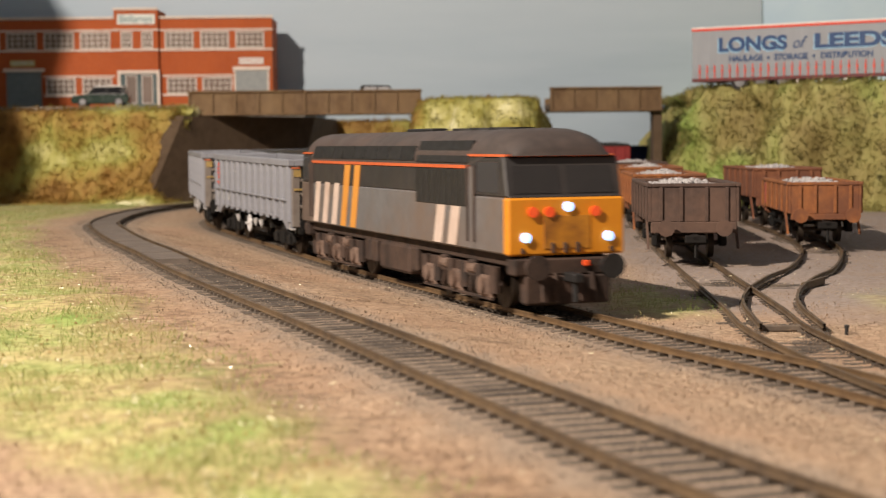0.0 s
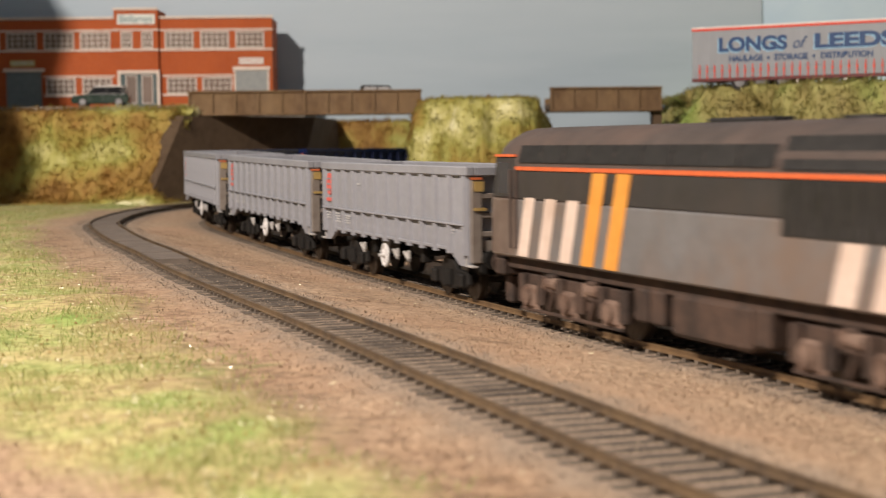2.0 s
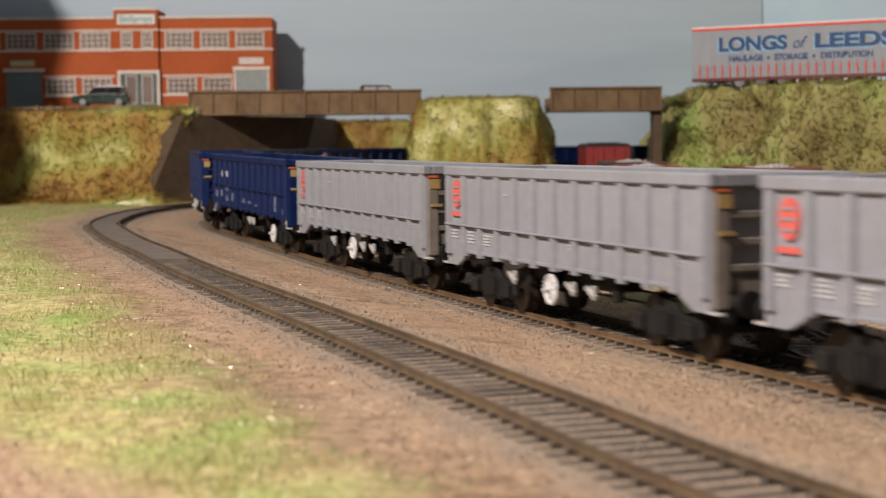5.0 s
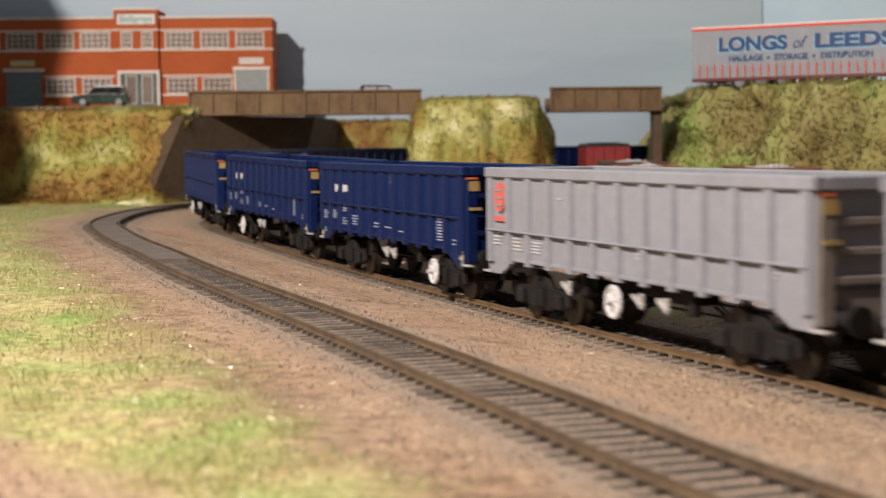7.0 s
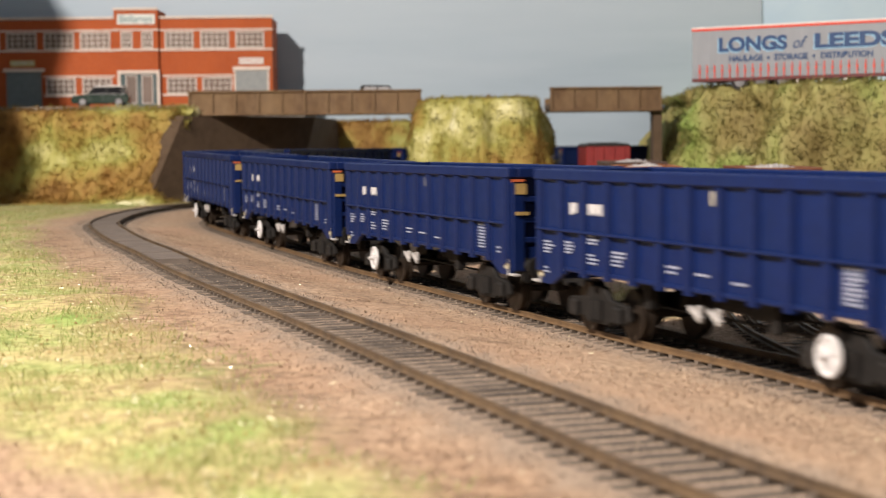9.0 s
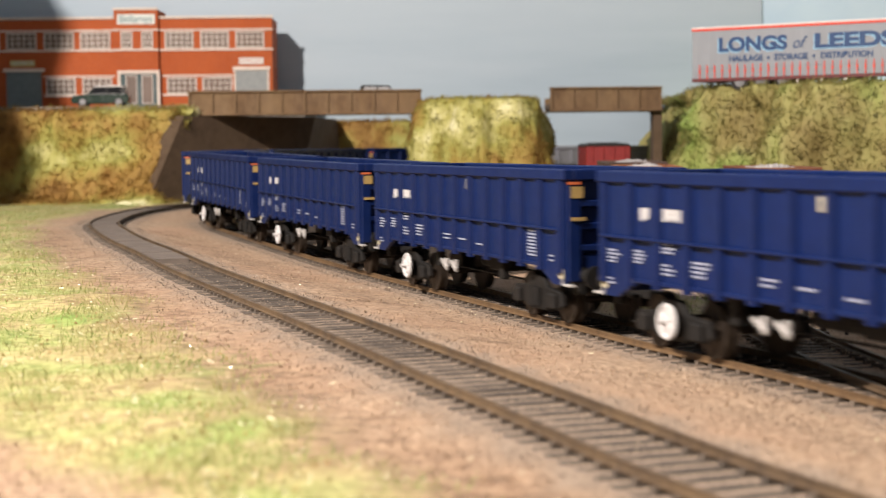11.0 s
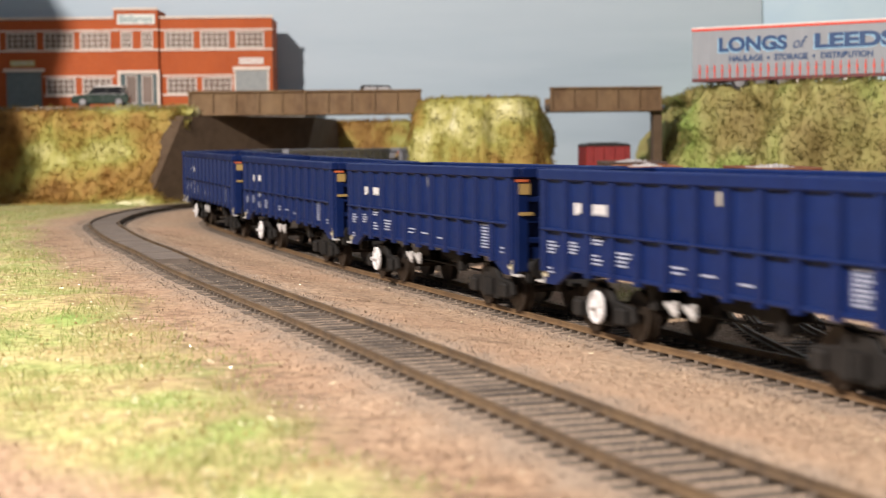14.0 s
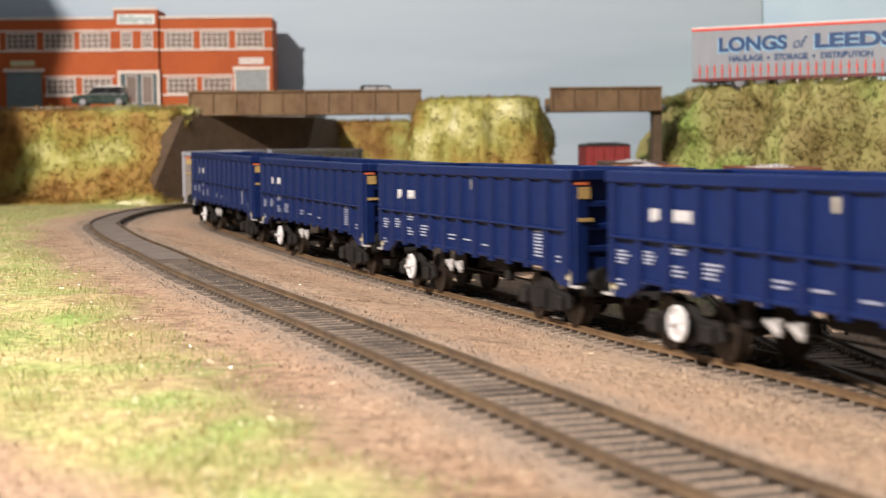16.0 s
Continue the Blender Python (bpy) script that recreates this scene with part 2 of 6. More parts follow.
def turf_mask(x, y):
    """Where the meadow lies: beyond the cess of the loop line, and round the far curve."""
    xy = np.stack([x, y], 1)
    dl = LOOP.near(xy)
    left = (x < np.interp(y, LOOP.p[::-1, 1][LOOP.p[::-1, 1].argsort()], LOOP.p[::-1, 0][LOOP.p[::-1, 1].argsort()]))
    edge = 33 + 13 * fbm(x, y, 60, 3.0) + 4 * fbm(x, y, 9, 7.0)
    edge = np.where(y < 330, edge + (330 - y) * 0.02, edge)
    a = ease((dl - edge) / 16) * left
    bare = ease((263 - 1.5 * (x + 67) - y + 10 * fbm(x, y, 22, 6.0)) / 24) * (y < 330)
    tuft = 0.75 * ease(1.4 - np.hypot((x - 66) / 16, (y - 512) / 48) + 0.5 * fbm(x, y, 18, 4.0)) + 0.6 * ease(1.3 - np.hypot((x - 146) / 14, (y - 500) / 40) + 0.5 * fbm(x, y, 18, 8.0))
    return np.clip(a - bare + tuft, 0, 1)


def ball_free(d):
    """Nothing on the ballast, all clear of it."""
    return ease((d - 17) / 6)


def build_ground():
    xs = np.concatenate([np.arange(-1300, -460, 60), np.arange(-460, 420, 7), np.arange(420, 2050, 70)])
    ys = np.concatenate([np.arange(-2000, -100, 80), np.arange(-100, 130, 20), np.arange(130, 1000, 6), np.arange(1000, 1585, 16), [1588]])
    X, Y = np.meshgrid(xs, ys)
    z = ground_z(X, Y)
    x, y = X.ravel(), Y.ravel()
    n1, n2 = fbm(x, y, 55, 1.0), fbm(x, y, 9, 2.0)
    turf = turf_mask(x, y)
    xy = np.stack([x, y], 1)
    dmin = np.minimum(MAIN.near(xy), LOOP.near(xy))
    ball = ease((22 - dmin) / 5)
    free = 1 - ball
    z = z + free * (0.9 * n1 + 0.45 * n2 - 0.4) + turf * (0.8 + 0.8 * n1 + 0.5 * n2)
    nx = len(xs)
    faces = [(j * nx + i, j * nx + i + 1, (j + 1) * nx + i + 1, (j + 1) * nx + i) for j in range(len(ys) - 1) for i in range(nx - 1)]
    ob = sheet("ground", np.stack([x, y, z], 1), faces, ground_material())
    yard = ease((x - 60) / 30) * ease((y - 430) / 90) * (1 - ease((y - 1060) / 90))
    yard = np.clip(yard + 0.5 * fbm(x, y, 40, 5.0) * (yard > 0.05), 0, 1)
    dl = LOOP.near(xy)
    edge = 33 + 13 * fbm(x, y, 60, 3.0) + 4 * fbm(x, y, 9, 7.0)
    crumb = np.exp(-((dl - edge - 1) / 15) ** 2) * (x < 20) * (y < 900) * ball_free(dmin) * np.clip(0.62 + 0.8 * fbm(x, y, 20, 12.0), 0, 0.9)
    lush = np.zeros_like(x)
    for cx, cy, rx, ry in ((-31, 256, 12, 8), (-42, 326, 11, 13), (-178, 770, 22, 40), (-96, 430, 14, 18)):
        lush = np.maximum(lush, 0.75 * ease(1.25 - np.hypot((x - cx) / rx, (y - cy) / ry) + 0.5 * fbm(x, y, 9, 14.0)))
    for name, v in (("turf", turf), ("ballast", ball * 0.9), ("yard", yard), ("crumb", crumb), ("lush", lush * (turf > 0.2))):
        a = ob.data.attributes.new(name, "FLOAT", "POINT")
        a.data.foreach_set("value", v.astype(np.float32))
    return tagged(ob, "modelled railway ground of brown grit, ballast and green turf", "ground", kind="structure")


# ---------- tracks ----------
RAIL_P = [(-0.6, -1.5), (0.6, -1.5), (0.6, -1.3), (0.25, -1.1), (0.25, -0.5), (0.42, -0.35), (0.42, 0.0), (-0.42, 0.0), (-0.42, -0.35), (-0.25, -0.5), (-0.25, -1.1), (-0.6, -1.3)]


def sweep(line, s0, s1, off, zf, step=6.0, prof=RAIL_P):
    ss = np.arange(s0, s1, step)
    v, f = [], []
    n = len(prof)
    for s in ss:
        p, d = line.at(s), line.dirn(s)
        nrm = np.array([d[1], -d[0]])
        for a, h in prof:
            q = p + nrm * (off + a)
            v.append((q[0], q[1], zf(p) + h))
    for k in range(len(ss) - 1):
        for i in range(n):
            f.append((k * n + i, k * n + (i + 1) % n, (k + 1) * n + (i + 1) % n, (k + 1) * n + i))
    return v, f


def sleeper_mesh(wide=25.0):
    bm = bmesh.new()
    box(bm, -1.4, 1.4, -wide / 2, wide / 2, -1.5, 0.0, 0.25)
    for s in (-8.25, 8.25):
        box(bm, -0.8, 0.8, s - 1.25, s + 1.25, 0.0, 0.75)
    return mesh_of("sleeper", bm, M_SLEEP)


SLEEPER = sleeper_mesh()


def track(line, s0, s1, zf, label, spacing=5.7, near=(0, 1e9), sink=0.0, steel=M_RAIL):
    top = empty("railway_track", label, "railway track", "model railway tracks")
    for side in (-8.25, 8.25):
        v, f = sweep(line, s0, s1, side, zf)
        r = sheet("rail", v, f, steel, False)
        r.parent = top
    rng = random.Random(5)
    for s in np.arange(max(s0, near[0]), min(s1, near[1]), spacing):
        p, d = line.at(s), line.dirn(s)
        a = math.degrees(math.atan2(d[1], d[0])) + rng.uniform(-1, 1)
        piece("sleeper", SLEEPER, top, place(p[0], p[1], zf(p) - RAIL_H - 0.75 - sink + rng.uniform(-0.15, 0.12), a))
    return top


def z_main(p):
    return 0.795 * float(rail_z(p[1]))


def z_loop(p):
    return 5.0


# ---------- open box wagons ----------
HALF, TOPZ, SKIRT, MID = 84.2, 41.45, 11.45, 15.6


def wagon_side_profile():
    """The outline of one side, seen from the side (x, z)."""
    h = HALF
    return [(-h + 1, SKIRT), (-h + 9, SKIRT), (-h + 19, MID), (h - 19, MID), (h - 9, SKIRT), (h - 1, SKIRT), (h - 1, TOPZ - 1), (-h + 1, TOPZ - 1)]


def box_wagon(colour, wx=-52.0):
    grey = colour == "grey"
    paint, lining, endp = (M_GREY, M_GREYIN, M_GREYEND) if grey else (M_BLUE, M_BLUEIN, M_BLUE)
    label = "light grey open box wagon with red side emblem" if grey else "navy blue open box wagon with white lettering"
    top = empty("box_wagon", label, "railway wagon", "wagons of the train")
    h = HALF
    zl = 23.6 if grey else 25.6
    body = bmesh.new()
    for s in (-1, 1):
        y = sorted((s * 15.6, s * 16.8))
        prism(body, wagon_side_profile(), y[0], y[1], "y")
    for s in (-1, 1):
        x = sorted((s * (h - 3.2), s * (h - 2.0)))
        box(body, x[0], x[1], -15.6, 15.6, 19, TOPZ - 1)
    box(body, -h + 3, h - 3, -15.6, 15.6, 19.0, 20.2)
    b = part("body", body, paint, top)
    inner = bmesh.new()
    for s in (-1, 1):
        y = sorted((s * 15.25, s * 15.55))
        box(inner, -h + 3.4, h - 3.4, y[0], y[1], 20.3, TOPZ - 1.2)
        x = sorted((s * (h - 3.7), s * (h - 3.3)))
        box(inner, x[0], x[1], -15.2, 15.2, 20.3, TOPZ - 1.2)
    box(inner, -h + 3.8, h - 3.8, -15.2, 15.2, 20.25, 20.6)
    part("lining", inner, lining, top, "separately coloured inner faces of the box")
    rim = bmesh.new()
    for s in (-1, 1):
        y = sorted((s * 14.9, s * 18.0))
        box(rim, -h, h, y[0], y[1], TOPZ - 2.9, TOPZ, 0.35)
        x = sorted((s * (h - 3.8), s * h))
        box(rim, x[0], x[1], -14.9, 14.9, TOPZ - 2.9, TOPZ - 0.05, 0.35)
    part("top_rim", rim, paint, top)
    for s in (-1, 1):
        rail_ = bmesh.new()
        y = sorted((s * 16.8, s * 18.35))
        box(rail_, -h + 2, h - 2, y[0], y[1], zl, zl + 0.6, 0.12)
        part("ledge", rail_, paint, top)
        foot = bmesh.new()
        y = sorted((s * 16.8, s * 17.5))
        box(foot, -h + 19, h - 19, y[0], y[1], MID, MID + 1.0, 0.15)
        part("bottom_ledge", foot, paint, top)
    rib = bmesh.new()
    prism(rib, [(-1.7, 0), (1.7, 0), (1.2, 1.25), (-1.2, 1.25)], MID - 0.8, TOPZ - 2.9, "z")
    rib_me = mesh_of("side_rib", rib, paint)
    for k in range(13):
        x = (-h + 3.2 + k * (2 * h - 6.4) / 12) * MM
        piece("side_rib", rib_me, top, Matrix.Translation((x, 16.8 * MM, 0)))
        piece("side_rib", rib_me, top, Matrix.Translation((x, -16.8 * MM, 0)) @ Matrix.Rotation(math.pi, 4, "Z"))
    for s in (-1, 1):
        for k, z in enumerate((20.4, 26.0, 31.8)):
            e = bmesh.new()
            x = sorted((s * (h - 2.0), s * (h - 0.6)))
            box(e, x[0], x[1], -15.4, 15.4, z, z + 1.6, 0.2)
            part("end_rib", e, endp, top)
        for t in (-1, 1):
            e = bmesh.new()
            x = sorted((s * (h - 2.0), s * (h - 0.4)))
            y = sorted((t * 12.6, t * 16.2))
            box(e, x[0], x[1], y[0], y[1], SKIRT + 1, TOPZ - 2.9, 0.3)
            part("corner_post", e, endp, top)
            m = bmesh.new()
            y = sorted((t * 12.2, t * 15.4))
            x = sorted((s * (h - 0.4), s * (h - 0.2)))
            box(m, x[0], x[1], y[0], y[1], 34.0, 37.0)
            part("data_plate", m, M_YEL, top, "small yellow end plate")
            o = bmesh.new()
            box(o, *sorted((s * (h - 1.2), s * (h - 0.1))), *sorted((t * 12.8, t * 16.3)), 37.5, 38.2)
            part("end_marker", o, M_ORANGE, top, "small orange end marker")
            o = bmesh.new()
            box(o, *sorted((s * (h - 1.2), s * (h + 0.1))), *sorted((t * 11.5, t * 15.4)), 28.2, 29.1)
            part("end_step", o, M_YEL, top, "yellow hand step")
        sill = bmesh.new()
        box(sill, *sorted((s * (h - 4), s * (h - 1.2))), -14, 14, 12.2, 19.5, 0.3)
        part("headstock", sill, endp, top)
        for t in (-1, 1):
            st = bmesh.new()
            box(st, *sorted((s * (h - 2.5), s * (h + 3.0))), *sorted((t * 15.4, t * 17.2)), 11.4, 12.0, 0.1)
            box(st, *sorted((s * (h - 2.5), s * (h - 1.9))), *sorted((t * 15.4, t * 17.2)), 11.4, 14.0)
            part("shunter_step", st, M_STEP, top, "pale bare end step")
        for t in (-1, 1):
            bf = bmesh.new()
            rod(bf, (s * (h - 1.2), t * 11.4, 14), (s * (h + 5.5), t * 11.4, 14), 1.6, 14)
            rod(bf, (s * (h + 5.5), t * 11.4, 14), (s * (h + 6.6), t * 11.4, 14), 3.0, 18)
            part("buffer", bf, M_BOGIE, top, "black buffer")
        cp = bmesh.new()
        box(cp, *sorted((s * (h - 1.2), s * (h + 12))), -1.4, 1.4, 9.0, 11.0, 0.2)
        box(cp, *sorted((s * (h + 8), s * (h + 12.2))), -4.0, 4.0, 9.0, 10.0, 0.2)
        part("coupling", cp, M_BOGIE, top, "black coupling")
    und = bmesh.new()
    box(und, -h + 20, h - 20, -6, 6, 14.5, 19, 0.3)
    box(und, -h + 22, h - 22, -13.2, -12.2, 15.5, 19)
    box(und, -h + 22, h - 22, 12.2, 13.2, 15.5, 19)
    rod(und, (-12, -2, 12.5), (12, -2, 12.5), 2.8, 16)
    box(und, 16, 26, -12, -4, 11, 16, 0.4)
    box(und, -24, -16, 4, 12, 11, 16, 0.4)
    rod(und, (-34, 7, 9), (34, 7, 9), 0.35, 6)
    rod(und, (-34, -7, 9), (34, -7, 9), 0.35, 6)
    part("underframe", und, M_BOGIE, top, "black underframe with brake gear")
    for c in (-55.0, 55.0):
        bogie(top, c)
    wx = -5.0 if grey else wx
    ZW = 9.6 if grey else 7.7
    hw = bmesh.new()
    rod(hw, (wx, -16.4, ZW), (wx, -14.4, ZW), 1.0, 10)
    for k in range(24):
        a, b2 = 2 * math.pi * k / 24, 2 * math.pi * (k + 1) / 24
        rod(hw, (wx + 3.7 * math.cos(a), -16.0, ZW + 3.7 * math.sin(a)), (wx + 3.7 * math.cos(b2), -16.0, ZW + 3.7 * math.sin(b2)), 0.55, 6)
    for k in range(4):
        a = math.pi * k / 4 + 0.3
        rod(hw, (wx - 3.7 * math.cos(a), -16.0, ZW - 3.7 * math.sin(a)), (wx + 3.7 * math.cos(a), -16.0, ZW + 3.7 * math.sin(a)), 0.32, 6)
    rod(hw, (wx, -15.9, ZW), (wx, -15.7, ZW), 3.4, 24)
    rod(hw, (wx, -18.2, ZW), (wx, -15.8, ZW), 0.6, 8)
    part("brake_wheel", hw, M_WHITE, top, "white hand brake wheel")
    for lx in ((-30.0, 10.0, 22.5) if grey else (-11.0, -2.6) if wx < 0 else (11.0, 2.6)):
        lv = bmesh.new()
        box(lv, lx - 0.8, lx + 0.8, -16.6, -15.6, 9.2, 12.8, 0.2)
        prism(lv, [(lx - 4.0, 11.6), (lx - 3.6, 12.6), (lx + 1.6, 10.4), (lx + 1.2, 9.0)], -16.9, -16.0, "y", 0.15)
        part("brake_lever", lv, M_STEP, top, "pale brake lever")
    for c in (-55.0, 55.0):
        for dx in (-27, 27):
            gs = bmesh.new()
            box(gs, c + dx - 1.6, c + dx + 1.6, -13.4, -11.0, 9.0, MID + 0.6, 0.3)
            part("brake_hanger", gs, M_BOGIE, top)
    # lettering on the side, as bars
    y = -17.0
    if grey:
        em = bmesh.new()
        cx = -h + 10.0
        prism(em, [(cx + 3.7 * math.cos(a * math.pi / 10), 33.1 + 4.2 * math.sin(a * math.pi / 10)) for a in range(20)], y - 0.5, y + 0.1, "y")
        part("emblem", em, M_RED, top, "red round emblem")
        for z in (30.9, 33.0, 35.1):
            gap = bmesh.new()
            box(gap, cx - 2.4, cx + 2.4, y - 0.7, y - 0.5, z - 0.3, z + 0.3)
            part("emblem_line", gap, M_GREY, top, "grey line across the emblem")
        bar = bmesh.new()
        box(bar, cx - 4.2, cx + 4.2, y - 0.5, y + 0.1, 26.4, 27.7)
        part("emblem_bar", bar, M_RED, top, "red bar under the emblem")
        marks = [(-77, 19.5, 7, 4), (-62, 18.5, 7, 4), (-49, 18.5, 7, 3.4), (69, 20.6, 5.5, 2.6), (12, 20.6, 6, 2.0), (-34, 33, 3.4, 1.4)]
    else:
        marks = [(-60.4, 31.6, 4.6, 3.0), (-49.4, 31.7, 11.6, 2.8), (-76, 19.4, 7, 3.6), (-78, 14.2, 5, 2), (-63.5, 20.0, 7, 3.4), (-63.5, 15.0, 5, 1.6), (-49.9, 23.0, 8, 2.6), (-49.9, 18.0, 8, 3.0), (-34.8, 18.4, 8, 4.0), (-7.7, 18.6, 7, 2.4), (6.3, 18.8, 8, 1.6), (22.5, 18.4, 9, 0.9), (62.5, 17.8, 8.6, 7.4), (75, 17.0, 3.6, 2.4)]
        pl = bmesh.new()
        box(pl, 9.4, 12.6, y - 0.25, y + 0.1, 34.6, 37.6, 0.1)
        part("side_plate", pl, M_PLATE, top, "small beige side plate")
        for x in (-81.2, 81.2):
            pl = bmesh.new()
            box(pl, x - 1.4, x + 1.4, y - 0.25, y + 0.1, 13.2, 16.0, 0.1)
            part("corner_plate", pl, M_PLATE, top, "small beige corner plate")
    for x, z, w, t in marks:
        lt = bmesh.new()
        big = not grey and z > 30 and x < -30
        rows = 1 if big else max(1, int(t / 0.85))
        rng = random.Random(int(x * 10))
        if big:
            n = max(1, int(w / 1.6))
            for k in range(n):
                box(lt, x - w / 2 + k * w / n, x - w / 2 + (k + 0.66) * w / n, y - 0.1, y + 0.1, z - t / 2 + 0.5 * (k % 2), z + t / 2 - (0.0 if w > 4 else 1.2 * (1 - k % 2)))
        else:
            for k in range(rows):
                zz = z + t - (k + 0.5) * t / rows
                box(lt, x - w / 2, x - w / 2 + w * rng.uniform(0.6, 1.0), y - 0.1, y + 0.1, zz - 0.22, zz + 0.22)
        part("lettering", lt, M_WHITE if big else (M_MARKG if grey else M_MARK), top, "small pale stencil lettering")
    return top


def bogie(top, c, wb=12.5, r=6.2):
    for s in (-1, 1):
        fr = bmesh.new()
        y0, y1 = sorted((s * 11.6, s * 13.2))
        pts = [(c - wb - 5, 5.0), (c - wb - 4, 8.6), (c - 7, 9.4), (c - 4, 12.4), (c + 4, 12.4), (c + 7, 9.4), (c + wb + 4, 8.6), (c + wb + 5, 5.0), (c + wb + 2, 3.6), (c + wb - 4, 4.4), (c + 6, 3.0), (c - 6, 3.0), (c - wb + 4, 4.4), (c - wb - 2, 3.6)]
        prism(fr, pts, y0, y1, "y", 0.25)
        for k in (-wb, wb):
            box(fr, c + k - 2.4, c + k + 2.4, *sorted((s * 13.0, s * 14.6)), 4.0, 8.2, 0.5)
        for k in (-2.2, 0, 2.2):
            rod(fr, (c + k, s * 13.6, 4.2), (c + k, s * 13.6, 9.0), 0.95, 8)
        part("bogie_frame", fr, M_BOGIE, top, "black bogie side frame with springs")
    for k in (-wb, wb):
        ws = bmesh.new()
        for s in (-1, 1):
            rod(ws, (0, s * 7.2, 0), (0, s * 9.6, 0), r, 26)
            rod(ws, (0, s * 6.9, 0), (0, s * 7.5, 0), r + 0.7, 26)
        rod(ws, (0, -13, 0), (0, 13, 0), 1.0, 8)
        part("wheelset", ws, M_WHEEL, top, "dull steel wheelset").location = (((c + k) * MM, 0, r * MM))

# ---------- the locomotive ----------
M_LGREY = mat("loco_mid_grey", (0.105, 0.103, 0.106), (0.132, 0.130, 0.134), 200, 0.5, 0.03, (0.135, 0.092, 0.068), 22, 0.7)
M_LDIRT = mat("loco_grimy_grey", (0.085, 0.062, 0.050), (0.125, 0.095, 0.078), 160, 0.65, 0.05, (0.07, 0.042, 0.030), 28, 0.6)
M_LDARK = mat("loco_dark_grey", (0.021, 0.0195, 0.020), (0.029, 0.027, 0.0275), 200, 0.5, 0.03, (0.048, 0.036, 0.030), 30, 0.4)
M_LROOF = mat("loco_sooty_roof", (0.040, 0.031, 0.028), (0.058, 0.044, 0.039), 160, 0.6, 0.05, (0.085, 0.055, 0.044), 25, 0.6)
M_LYEL = mat("loco_warning_yellow", (0.56, 0.205, 0.008), (0.62, 0.24, 0.010), 200, 0.45, 0.03, (0.45, 0.18, 0.02), 50, 0.35)
M_STRIPE = mat("loco_stripe_orange", (0.52, 0.22, 0.035), (0.58, 0.26, 0.045), 300, 0.5, 0.02)
M_CANT = mat("loco_cantrail_orange", (0.44, 0.085, 0.025), (0.50, 0.11, 0.035), 300, 0.5, 0.02)
M_PALE = mat("loco_stripe_pale", (0.50, 0.40, 0.345), (0.58, 0.48, 0.42), 300, 0.5, 0.02, (0.36, 0.26, 0.20), 60, 0.5)
M_LBOG = mat("loco_rusty_bogie", (0.013, 0.0075, 0.0055), (0.030, 0.017, 0.012), 350, 0.8, 0.4, (0.075, 0.042, 0.028), 70, 0.6)
M_AXLE = mat("weathered_axle_box", (0.050, 0.028, 0.019), (0.110, 0.064, 0.044), 400, 0.8, 0.3, (0.19, 0.13, 0.10), 110, 0.6)
M_SCREEN = glass("dark_cab_glass", (0.045, 0.042, 0.042))
M_LAMP = glow("lit_marker_lamp", (0.34, 0.56, 1.0), 2.2)
M_LAMPRED = mat("red_lamp_lens", (0.80, 0.09, 0.02), (0.88, 0.12, 0.03), 300, 0.25, 0.0)
M_BLACK = mat("matt_black", (0.009, 0.0085, 0.0085), (0.016, 0.015, 0.015), 400, 0.55, 0.03)
HW, CANT, ROOF, SILL = 17.6, 41.0, 52.6, 17.0
BOD = 117.0


def roof_section(h0=HW):
    pts = []
    for k in range(13):
        a = math.pi * k / 12
        e = 0.62
        c, s = math.cos(a), math.sin(a)
        pts.append((h0 * math.copysign(abs(c) ** e, c), CANT + 0.8 + (ROOF - CANT - 0.8) * (abs(s) ** 0.85)))
    return pts


